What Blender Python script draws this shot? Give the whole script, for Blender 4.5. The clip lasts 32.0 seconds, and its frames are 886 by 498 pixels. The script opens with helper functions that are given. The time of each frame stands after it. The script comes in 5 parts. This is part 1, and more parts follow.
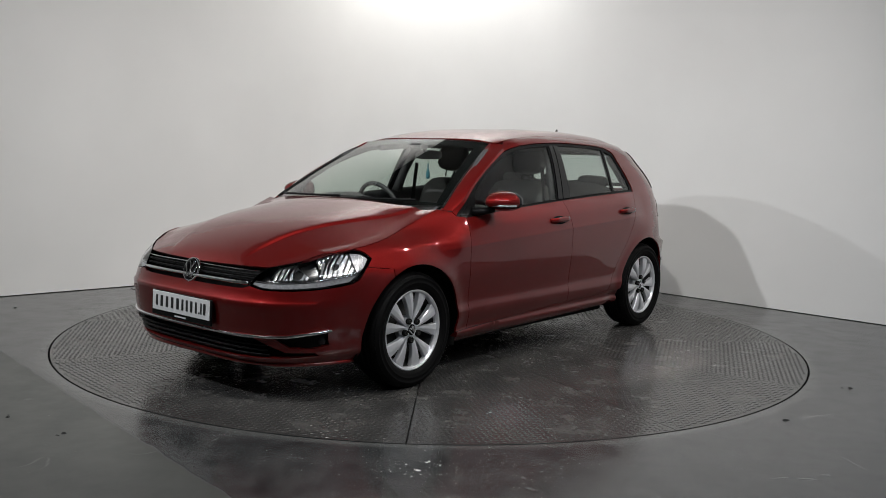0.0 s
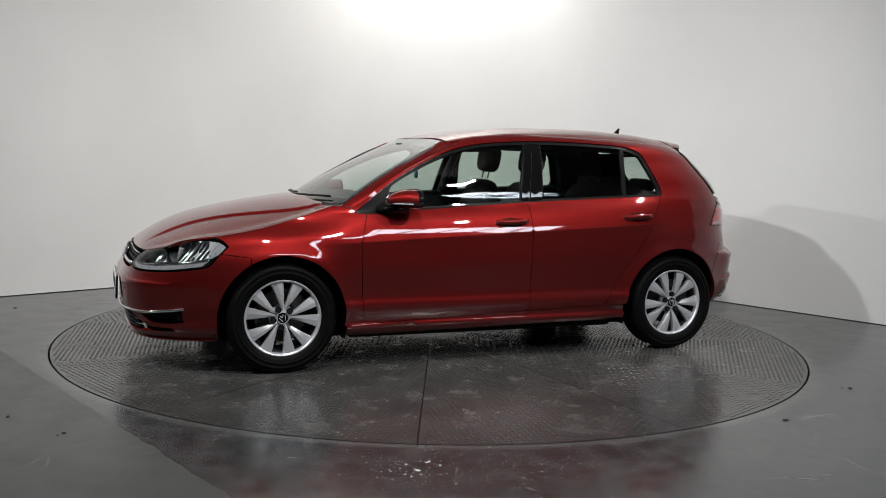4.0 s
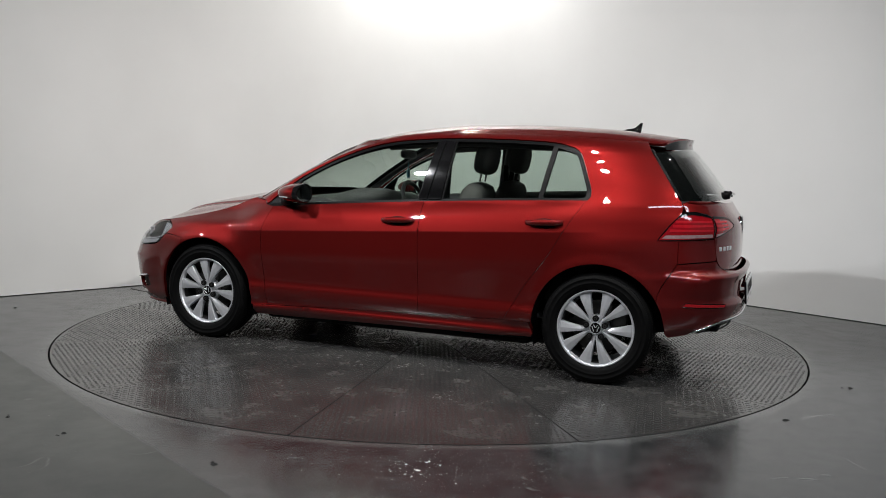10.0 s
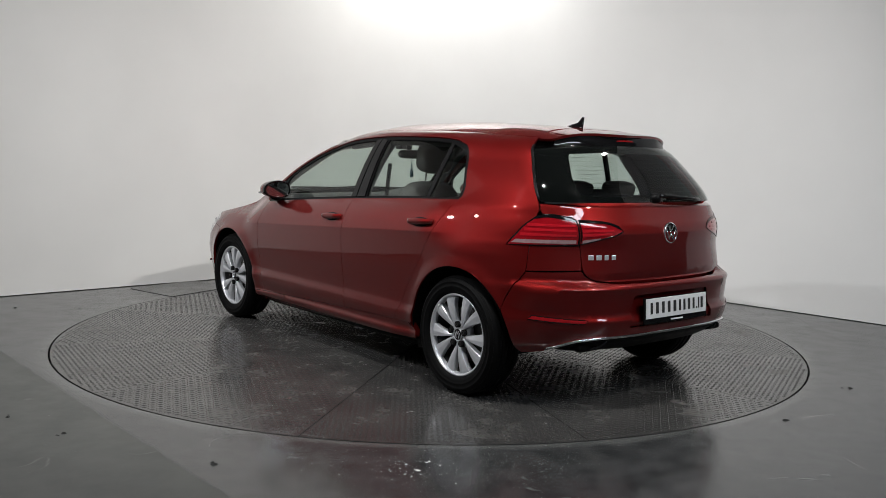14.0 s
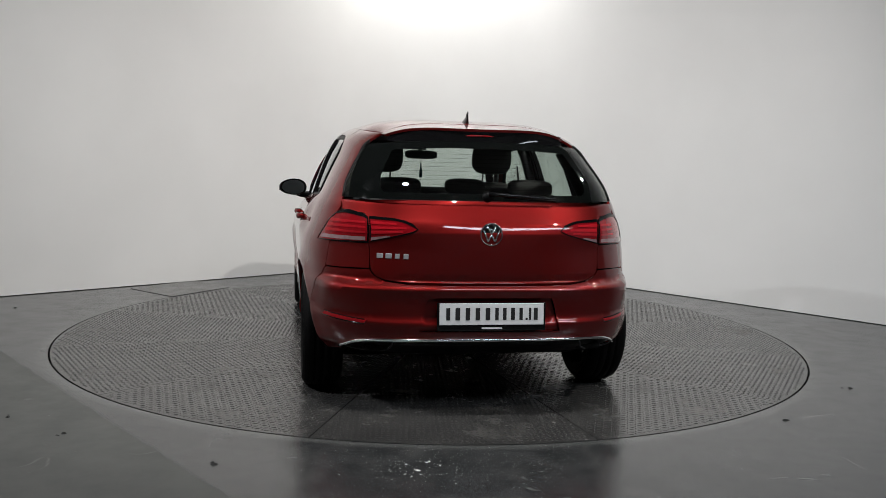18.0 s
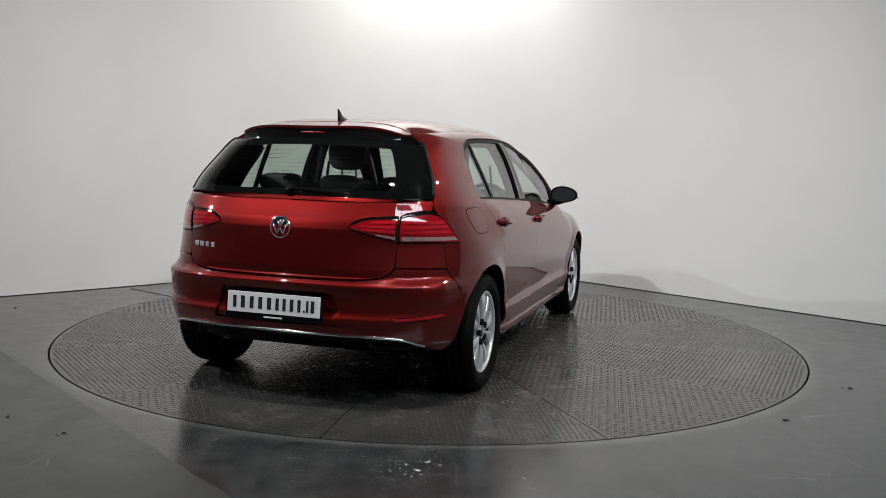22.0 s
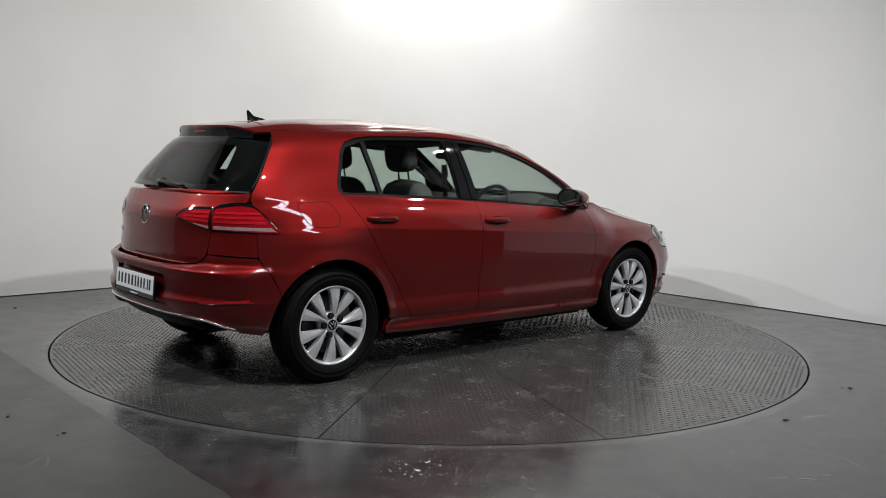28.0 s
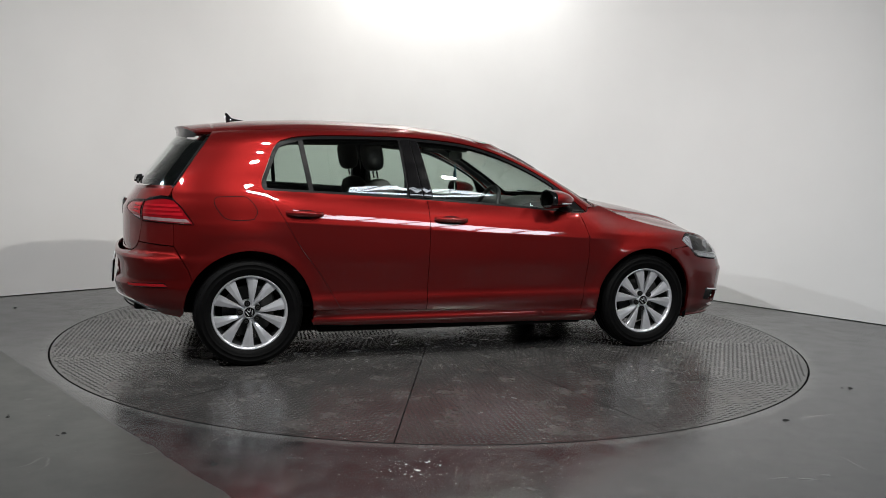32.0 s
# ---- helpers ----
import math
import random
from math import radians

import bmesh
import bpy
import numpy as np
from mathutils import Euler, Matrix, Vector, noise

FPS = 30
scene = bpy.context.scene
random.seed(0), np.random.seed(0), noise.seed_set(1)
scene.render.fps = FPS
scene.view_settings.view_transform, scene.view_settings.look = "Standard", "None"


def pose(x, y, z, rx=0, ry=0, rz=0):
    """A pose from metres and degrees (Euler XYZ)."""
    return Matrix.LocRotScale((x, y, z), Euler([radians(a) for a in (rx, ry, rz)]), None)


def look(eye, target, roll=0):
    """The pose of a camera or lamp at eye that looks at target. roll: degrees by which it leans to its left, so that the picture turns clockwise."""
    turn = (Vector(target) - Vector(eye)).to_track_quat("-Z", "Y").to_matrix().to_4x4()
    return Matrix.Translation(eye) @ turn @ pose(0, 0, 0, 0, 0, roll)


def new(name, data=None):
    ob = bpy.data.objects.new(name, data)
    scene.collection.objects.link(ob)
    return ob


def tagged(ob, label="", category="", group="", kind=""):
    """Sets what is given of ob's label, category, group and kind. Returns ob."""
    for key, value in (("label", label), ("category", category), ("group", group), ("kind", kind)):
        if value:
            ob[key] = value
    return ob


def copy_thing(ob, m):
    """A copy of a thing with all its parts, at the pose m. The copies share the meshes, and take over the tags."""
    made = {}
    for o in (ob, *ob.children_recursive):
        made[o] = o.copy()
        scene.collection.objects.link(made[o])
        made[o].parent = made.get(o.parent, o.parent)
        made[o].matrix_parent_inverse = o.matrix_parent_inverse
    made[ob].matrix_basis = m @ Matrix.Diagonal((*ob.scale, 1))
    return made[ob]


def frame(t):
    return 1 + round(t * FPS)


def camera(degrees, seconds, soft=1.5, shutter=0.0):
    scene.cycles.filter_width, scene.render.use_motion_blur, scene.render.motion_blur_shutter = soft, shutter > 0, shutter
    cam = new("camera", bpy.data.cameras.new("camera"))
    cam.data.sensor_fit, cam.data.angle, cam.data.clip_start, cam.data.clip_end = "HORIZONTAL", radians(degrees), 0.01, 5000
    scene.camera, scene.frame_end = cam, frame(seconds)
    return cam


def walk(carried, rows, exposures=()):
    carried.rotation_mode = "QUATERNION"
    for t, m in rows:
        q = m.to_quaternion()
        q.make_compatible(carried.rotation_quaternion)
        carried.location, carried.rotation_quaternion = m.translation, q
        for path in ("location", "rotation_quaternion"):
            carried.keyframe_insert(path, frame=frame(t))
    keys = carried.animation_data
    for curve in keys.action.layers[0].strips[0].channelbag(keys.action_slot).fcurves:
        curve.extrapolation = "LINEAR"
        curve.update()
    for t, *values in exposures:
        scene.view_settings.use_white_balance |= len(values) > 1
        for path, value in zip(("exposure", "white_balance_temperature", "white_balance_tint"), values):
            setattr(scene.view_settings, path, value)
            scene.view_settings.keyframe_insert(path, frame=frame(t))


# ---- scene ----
# camera: stands still beside the turntable
cam = camera(53.23, 32.0, soft=0.8)
EYE = Vector((0.0, -6.265, 1.253))
AIM = EYE + Vector((0.010766, 0.994507, -0.104119))
EXPOSURES = [(0, 0.06), (1, 0.08), (2, 0.12), (3.5, 0.22), (6, 0.26), (9, 0.20), (12, 0.22), (14, 0.20), (17, 0.14), (19, 0.13), (22, 0.14), (25, 0.17), (28, 0.25), (32, 0.26)]
walk(cam, [(0, look(EYE, AIM, 1.56)), (32, look(EYE, AIM, 1.56))], EXPOSURES)

# ---- light: daylight through the roof lights, lamps on the ceiling ----
CEIL = 4.3
world = bpy.data.worlds.new("world")
scene.world = world
world.use_nodes = True
sky = world.node_tree.nodes.new("ShaderNodeTexSky")
sky.sky_type, sky.sun_disc = "NISHITA", False
sky.sun_elevation, sky.sun_rotation = radians(40), radians(200)
world.node_tree.links.new(sky.outputs[0], world.node_tree.nodes["Background"].inputs[0])
world.node_tree.nodes["Background"].inputs[1].default_value = 0.1


def area_lamp(name, m, sx, sy, watts, colour):
    data = bpy.data.lights.new(name, "AREA")
    data.shape, data.size, data.size_y, data.energy, data.color = "RECTANGLE", sx, sy, watts, colour
    ob = new(name, data)
    ob.matrix_world = m
    return ob


DAY, WARM = (0.84, 0.92, 1.0), (1.0, 0.982, 0.952)

# ---- materials ----
def nodes_of(name):
    m = bpy.data.materials.new(name)
    m.use_nodes = True
    nt = m.node_tree
    return m, nt, nt.nodes["Principled BSDF"]


def noise_tex(nt, scale, detail=4.0, rough=0.5, coord="Object", stretch=(1, 1, 1)):
    co = nt.nodes.new("ShaderNodeTexCoord")
    mp = nt.nodes.new("ShaderNodeMapping")
    mp.inputs["Scale"].default_value = stretch
    n = nt.nodes.new("ShaderNodeTexNoise")
    n.inputs["Scale"].default_value, n.inputs["Detail"].default_value, n.inputs["Roughness"].default_value = scale, detail, rough
    nt.links.new(co.outputs[coord], mp.inputs[0])
    nt.links.new(mp.outputs[0], n.inputs["Vector"])
    return n


def ramp(nt, src, a, b, ca, cb):
    r = nt.nodes.new("ShaderNodeValToRGB")
    e = r.color_ramp.elements
    e[0].position, e[1].position = a, b
    e[0].color, e[1].color = (*ca, 1), (*cb, 1)
    nt.links.new(src, r.inputs[0])
    return r


def mixc(nt, fac, a, b, mode="MIX"):
    n = nt.nodes.new("ShaderNodeMix")
    n.data_type, n.blend_type = "RGBA", mode
    for i, v in ((0, fac), (6, a), (7, b)):
        if isinstance(v, bpy.types.NodeSocket):
            nt.links.new(v, n.inputs[i])
        else:
            n.inputs[i].default_value = v if i == 0 else (*v, 1)
    return n.outputs[2]


def bump(nt, src, strength, dist, normal=None):
    b = nt.nodes.new("ShaderNodeBump")
    b.inputs["Strength"].default_value, b.inputs["Distance"].default_value = strength, dist
    nt.links.new(src, b.inputs["Height"])
    if normal:
        nt.links.new(normal, b.inputs["Normal"])
    return b.outputs[0]


def simple(name, colour, rough=0.5, metal=0.0, grain=0.08, scale=40.0, bumpy=0.0, **more):
    """A surface with a little uneven tone and gloss."""
    m, nt, p = nodes_of(name)
    n = noise_tex(nt, scale)
    lo = [max(0, v * (1 - grain)) for v in colour]
    hi = [min(1, v * (1 + grain)) for v in colour]
    nt.links.new(ramp(nt, n.outputs["Fac"], 0.3, 0.7, lo, hi).outputs[0], p.inputs["Base Color"])
    r = ramp(nt, n.outputs["Fac"], 0.3, 0.7, [rough * 0.9] * 3, [min(1, rough * 1.1)] * 3)
    nt.links.new(r.outputs[0], p.inputs["Roughness"])
    p.inputs["Metallic"].default_value = metal
    if bumpy:
        nt.links.new(bump(nt, n.outputs["Fac"], bumpy, 0.002), p.inputs["Normal"])
    for k, v in more.items():
        p.inputs[k.replace("_", " ")].default_value = v
    return m


def half_plane(nt, a, b, c, soft_in, wobble):
    """0 to 1 across the line a*x + b*y + c = 0 on the floor, with a worn edge."""
    co, dot = nt.nodes.new("ShaderNodeTexCoord"), nt.nodes.new("ShaderNodeVectorMath")
    dot.operation = "DOT_PRODUCT"
    dot.inputs[1].default_value = (a, b, 0)
    nt.links.new(co.outputs["Object"], dot.inputs[0])
    n = noise_tex(nt, 5.0, 5, 0.6)
    ma = nt.nodes.new("ShaderNodeMath")
    ma.operation = "MULTIPLY_ADD"
    ma.inputs[1].default_value, ma.inputs[2].default_value = wobble, c - wobble * 0.5
    nt.links.new(n.outputs["Fac"], ma.inputs[0])
    ad = nt.nodes.new("ShaderNodeMath")
    nt.links.new(dot.outputs["Value"], ad.inputs[0])
    nt.links.new(ma.outputs[0], ad.inputs[1])
    mr = nt.nodes.new("ShaderNodeMapRange")
    mr.interpolation_type = "SMOOTHSTEP"
    mr.inputs["From Min"].default_value, mr.inputs["From Max"].default_value = 0.0, soft_in
    nt.links.new(ad.outputs[0], mr.inputs[0])
    return mr.outputs[0]


def times(nt, a, b):
    k = nt.nodes.new("ShaderNodeMath")
    k.operation = "MULTIPLY"
    for i, v in enumerate((a, b)):
        if isinstance(v, (int, float)):
            k.inputs[i].default_value = v
        else:
            nt.links.new(v, k.inputs[i])
    return k.outputs[0]


def make_floor_paint():
    """Grey floor paint: a dull older coat, a glossy dark coat across the worn line, a pale mortar band round the pit."""
    m, nt, p = nodes_of("floor_paint")
    big, mid, fine = noise_tex(nt, 0.55, 5, 0.6), noise_tex(nt, 4.0, 6, 0.65), noise_tex(nt, 60, 4)
    c = ramp(nt, big.outputs["Fac"], 0.35, 0.68, (0.052, 0.055, 0.050), (0.074, 0.078, 0.071)).outputs[0]
    c = mixc(nt, ramp(nt, mid.outputs["Fac"], 0.45, 0.75, (0, 0, 0), (0.8, 0.8, 0.8)).outputs[0], c, (0.050, 0.053, 0.050))
    coat = half_plane(nt, 0.757, 0.653, 2.61, 0.015, 0.05)
    scuff, streak = noise_tex(nt, 6.0, 9, 0.72), noise_tex(nt, 9.0, 6, 0.7, stretch=(1.0, 0.25, 1))
    dark = ramp(nt, scuff.outputs["Fac"], 0.34, 0.78, (0.022, 0.0235, 0.024), (0.072, 0.073, 0.073)).outputs[0]
    dark = mixc(nt, ramp(nt, streak.outputs["Fac"], 0.52, 0.75, (0, 0, 0), (0.6, 0.6, 0.6)).outputs[0], dark, (0.085, 0.083, 0.080))
    c = mixc(nt, coat, c, dark)
    # pale mortar band round the turntable's pit
    co, ln = nt.nodes.new("ShaderNodeTexCoord"), nt.nodes.new("ShaderNodeVectorMath")
    ln.operation = "LENGTH"
    nt.links.new(co.outputs["Object"], ln.inputs[0])
    wob = nt.nodes.new("ShaderNodeMath")
    wob.operation = "MULTIPLY_ADD"
    wob.inputs[1].default_value = 0.10
    nt.links.new(mid.outputs["Fac"], wob.inputs[0])
    nt.links.new(ln.outputs["Value"], wob.inputs[2])
    mr = nt.nodes.new("ShaderNodeMapRange")
    mr.interpolation_type = "SMOOTHSTEP"
    mr.inputs["From Min"].default_value, mr.inputs["From Max"].default_value = 2.645, 2.600
    nt.links.new(wob.outputs[0], mr.inputs[0])
    c = mixc(nt, times(nt, mr.outputs[0], 0.55), c, (0.105, 0.108, 0.104))
    speck = noise_tex(nt, 42.0, 4, 0.6)
    grit = times(nt, ramp(nt, speck.outputs["Fac"], 0.67, 0.71, (0, 0, 0), (1, 1, 1)).outputs[0], ramp(nt, scuff.outputs["Fac"], 0.5, 0.6, (0, 0, 0), (1, 1, 1)).outputs[0])
    grit = times(nt, grit, coat)
    c = mixc(nt, grit, c, (0.24, 0.24, 0.23))
    # thin scratches that show the pale concrete
    w = nt.nodes.new("ShaderNodeTexVoronoi")
    w.feature = "DISTANCE_TO_EDGE"
    w.inputs["Scale"].default_value = 0.8
    warp = noise_tex(nt, 1.3, 3)
    add = nt.nodes.new("ShaderNodeVectorMath")
    nt.links.new(co.outputs["Object"], add.inputs[0])
    nt.links.new(warp.outputs["Color"], add.inputs[1])
    nt.links.new(add.outputs[0], w.inputs["Vector"])
    line = ramp(nt, w.outputs["Distance"], 0.002, 0.006, (1, 1, 1), (0, 0, 0)).outputs[0]
    c = mixc(nt, times(nt, line, ramp(nt, mid.outputs["Fac"], 0.52, 0.62, (0, 0, 0), (0.6, 0.6, 0.6)).outputs[0]), c, (0.20, 0.20, 0.19))
    nt.links.new(c, p.inputs["Base Color"])
    r = ramp(nt, mid.outputs["Fac"], 0.3, 0.75, (0.36, 0.36, 0.36), (0.48, 0.48, 0.48)).outputs[0]
    r2 = ramp(nt, scuff.outputs["Fac"], 0.35, 0.75, (0.15, 0.15, 0.15), (0.31, 0.31, 0.31)).outputs[0]
    mx = nt.nodes.new("ShaderNodeMix")
    nt.links.new(coat, mx.inputs[0])
    nt.links.new(r, mx.inputs[2])
    nt.links.new(r2, mx.inputs[3])
    nt.links.new(mx.outputs[0], p.inputs["Roughness"])
    p.inputs["IOR"].default_value = 1.6
    n1 = bump(nt, mid.outputs["Fac"], 0.04, 0.003)
    nt.links.new(bump(nt, fine.outputs["Fac"], 0.04, 0.0006, n1), p.inputs["Normal"])
    return m


def make_wall_paint():
    m, nt, p = nodes_of("wall_paint")
    big, fine = noise_tex(nt, 0.8, 4), noise_tex(nt, 90, 3)
    nt.links.new(ramp(nt, big.outputs["Fac"], 0.3, 0.7, (0.745, 0.742, 0.732), (0.805, 0.802, 0.792)).outputs[0], p.inputs["Base Color"])
    p.inputs["Roughness"].default_value = 0.6
    nt.links.new(bump(nt, fine.outputs["Fac"], 0.06, 0.001), p.inputs["Normal"])
    return m


def make_tread_steel():
    m, nt, p = nodes_of("tread_steel")
    big, mid, fine, blot = noise_tex(nt, 1.6, 6, 0.65), noise_tex(nt, 3.2, 8, 0.7), noise_tex(nt, 120, 3), noise_tex(nt, 0.9, 5, 0.6)
    c = ramp(nt, big.outputs["Fac"], 0.35, 0.7, (0.040, 0.0395, 0.039), (0.082, 0.080, 0.077)).outputs[0]
    c = mixc(nt, ramp(nt, mid.outputs["Fac"], 0.54, 0.80, (0, 0, 0), (0.5, 0.5, 0.5)).outputs[0], c, (0.135, 0.127, 0.114))
    c = mixc(nt, ramp(nt, blot.outputs["Fac"], 0.55, 0.68, (0, 0, 0), (0.6, 0.6, 0.6)).outputs[0], c, (0.030, 0.029, 0.028))
    nt.links.new(c, p.inputs["Base Color"])
    nt.links.new(ramp(nt, mid.outputs["Fac"], 0.3, 0.75, (0.13, 0.13, 0.13), (0.36, 0.36, 0.36)).outputs[0], p.inputs["Roughness"])
    p.inputs["Metallic"].default_value = 0.25
    p.inputs["IOR"].default_value = 1.55
    nt.links.new(bump(nt, fine.outputs["Fac"], 0.10, 0.001), p.inputs["Normal"])
    return m


FLOOR, WALL, TREAD = make_floor_paint(), make_wall_paint(), make_tread_steel()
DARK_GAP = simple("dark_gap", (0.012, 0.012, 0.012), 0.8)
CEILING = simple("ceiling_paint", (0.03, 0.03, 0.031), 0.8, scale=3)
HALL = simple("hall_wall_paint", (0.15, 0.149, 0.147), 0.7, scale=2)
CHIP = simple("paint_chip", (0.62, 0.62, 0.60), 0.5)


# ---- helpers for meshes ----
def mesh_object(name, bm, material, parent=None, label="", smooth=False):
    me = bpy.data.meshes.new(name)
    bm.to_mesh(me)
    bm.free()
    for mt in material if isinstance(material, (list, tuple)) else [material]:
        me.materials.append(mt)
    if smooth:
        me.polygons.foreach_set("use_smooth", [True] * len(me.polygons))
    ob = new(name, me)
    if parent:
        ob.parent = parent
    if label:
        ob["label"] = label
    return ob


def part(name, bm, material, parent, label="", smooth=False):
    return mesh_object(name, bm, material, parent, label, smooth)


def box_bm(sx, sy, sz, at=(0, 0, 0), bevel=0.0, segs=2, bm=None):
    b = bmesh.new()
    bmesh.ops.create_cube(b, size=1, matrix=Matrix.Translation(at) @ Matrix.Diagonal((sx, sy, sz, 1)))
    if bevel:
        bmesh.ops.bevel(b, geom=b.edges[:], offset=bevel, segments=segs, affect="EDGES", profile=0.5)
    return b


def prism_bm(outline, z0, z1, bm=None):
    """An upright prism over a closed outline of (x, y)."""
    b = bm or bmesh.new()
    lo = [b.verts.new((x, y, z0)) for x, y in outline]
    hi = [b.verts.new((x, y, z1)) for x, y in outline]
    n = len(outline)
    for i in range(n):
        b.faces.new((lo[i], lo[(i + 1) % n], hi[(i + 1) % n], hi[i]))
    b.faces.new(hi)
    b.faces.new(lo[::-1])
    bmesh.ops.recalc_face_normals(b, faces=b.faces[:])
    return b


# ---- the studio corner: two white walls that meet in a rounded corner ----
TABLE_R = 2.509
LW, RW = (Vector((-3.57, 0.98)), Vector((-1.69, 2.66))), (Vector((1.67, 2.68)), Vector((3.63, 0.70)))


def wall_line():
    """The foot of the walls, from far left through the rounded corner to far right."""
    dl, dr = (LW[1] - LW[0]).normalized(), (RW[1] - RW[0]).normalized()
    a = Matrix(((dl.x, -dr.x), (dl.y, -dr.y))).inverted() @ (RW[0] - LW[0])
    corner = LW[0] + dl * a.x
    ang = dl.angle(dr)
    r = 1.5
    cut = r * math.tan(ang / 2)
    p0, p1 = corner - dl * cut, corner + dr * cut
    c = p0 + Vector((dl.y, -dl.x)) * r
    a0 = math.atan2(p0.y - c.y, p0.x - c.x)
    pts = [LW[0] - dl * 3.4]
    for i in range(91):
        t = a0 - ang * i / 90
        pts.append(c + Vector((math.cos(t), math.sin(t))) * r)
    pts.append(RW[1] + dr * 2.4)
    return pts


def thick_strip(line, t, z0, z1):
    out = []
    n = len(line)
    for i, p in enumerate(line):
        d = (line[min(i + 1, n - 1)] - line[max(i - 1, 0)]).normalized()
        out.append(p + Vector((-d.y, d.x)) * t)
    return prism_bm([tuple(p) for p in line] + [tuple(p) for p in out[::-1]], z0, z1)


FOOT = wall_line()
w = tagged(mesh_object("wall_north", thick_strip(FOOT, 0.15, 0.006, CEIL), WALL, smooth=False), "white painted studio wall with a rounded corner", "wall", kind="structure")
X0, X1, YB = FOOT[0].x, 7.6, -9.5
for nm, a, b in (("wall_west", (X0, YB), tuple(FOOT[0])), ("wall_northeast", (FOOT[-1].x, FOOT[-1].y + 0.15), (X1, FOOT[-1].y + 0.15)), ("wall_east", (X1, FOOT[-1].y + 0.15), (X1, YB)), ("wall_south", (X1, YB), (X0, YB))):
    tagged(mesh_object(nm, thick_strip([Vector(a), Vector(b)], 0.15, 0.0, CEIL), HALL), "dark grey painted hall wall", "wall", kind="structure")

# floor with a round pit for the turntable
def ring_floor():
    b = bmesh.new()
    n = 128
    inner = [b.verts.new(((TABLE_R + 0.012) * math.cos(i * math.tau / n), (TABLE_R + 0.012) * math.sin(i * math.tau / n), 0)) for i in range(n)]
    low = [b.verts.new((v.co.x, v.co.y, -0.12)) for v in inner]
    outer = []
    for i in range(n):
        c, s = math.cos(i * math.tau / n), math.sin(i * math.tau / n)
        k = 14 / max(abs(c), abs(s))
        outer.append(b.verts.new((c * k, s * k, 0)))
    for i in range(n):
        j = (i + 1) % n
        b.faces.new((inner[i], outer[i], outer[j], inner[j]))
        b.faces.new((low[i], inner[i], inner[j], low[j]))
    b.faces.new(low)
    return b


tagged(mesh_object("floor", ring_floor(), FLOOR), "dark grey painted concrete floor, worn and glossy", "floor", kind="structure")

# a loose tread plate let into the floor by the wall
b = prism_bm([(-2.70, 1.59), (-2.22, 1.21), (-1.87, 1.81), (-2.28, 2.17)], -0.01, 0.004)
tagged(mesh_object("floor_plate", b, TREAD), "small steel tread plate let into the floor by the wall", "floor plate")
# flakes of white paint and grit on the floor
rnd = random.Random(7)
vs, fs = [], []
for k in range(700):
    if k < 40:
        x, y, r = rnd.gauss(-0.02, 0.10), rnd.gauss(-2.82, 0.06), rnd.choice((0.002, 0.003, 0.004, 0.006, 0.012))
    elif k < 560:
        x, y, r = rnd.gauss(0.18, 0.32), rnd.gauss(-2.78, 0.15), rnd.uniform(0.0008, 0.0024)
    else:
        a, d = rnd.uniform(0, math.tau), rnd.uniform(2.55, 3.6)
        x, y, r = d * math.cos(a), d * math.sin(a), rnd.uniform(0.0006, 0.0018)
    if math.hypot(x, y) < 2.55 or x * -0.666 + y * 0.746 > 3.0 or x * 0.71 + y * 0.704 > 3.0:
        continue
    n, m = len(vs), rnd.randint(4, 6)
    a0, h = rnd.uniform(0, 6), rnd.uniform(0.0006, 0.0018)
    turn, thin = rnd.uniform(0, math.pi), rnd.uniform(0.25, 0.9)
    for i in range(m):
        q = r * rnd.uniform(0.4, 1.4)
        u, v = q * math.cos(a0 + i * math.tau / m), thin * q * math.sin(a0 + i * math.tau / m)
        vs.append((x + u * math.cos(turn) - v * math.sin(turn), y + u * math.sin(turn) + v * math.cos(turn), 0.0004))
    vs.append((x, y, h))
    fs += [(n + i, n + (i + 1) % m, n + m) for i in range(m)]
me = bpy.data.meshes.new("paint_flakes")
me.from_pydata(vs, [], fs)
me.materials.append(CHIP)
tagged(new("paint_flakes", me), "scattered flakes of white paint on the floor", "paint flakes", kind="stuff")

# crumbs of dark dirt beside the turntable
DIRT = ((-1.95, -2.26), (-1.61, -2.5), (-0.86, -2.81), (2.38, -1.36), (-3.22, 0.51), (1.76, -2.02))
vs, fs = [], []
for x, y in DIRT:
    for k in range(4):
        n = len(vs)
        r, cx, cy = rnd.uniform(0.006, 0.016), x + rnd.gauss(0, 0.012), y + rnd.gauss(0, 0.012)
        for i in range(6):
            q = r * rnd.uniform(0.5, 1.2)
            vs.append((cx + q * math.cos(i * math.tau / 6), cy + q * math.sin(i * math.tau / 6), 0.0005))
        vs.append((cx, cy, r * 0.5))
        fs += [(n + i, n + (i + 1) % 6, n + 6) for i in range(6)]
me = bpy.data.meshes.new("dirt_crumbs")
me.from_pydata(vs, [], fs)
me.materials.append(DARK_GAP)
tagged(new("dirt_crumbs", me), "small dark crumbs of dirt on the floor", "dirt", kind="stuff")

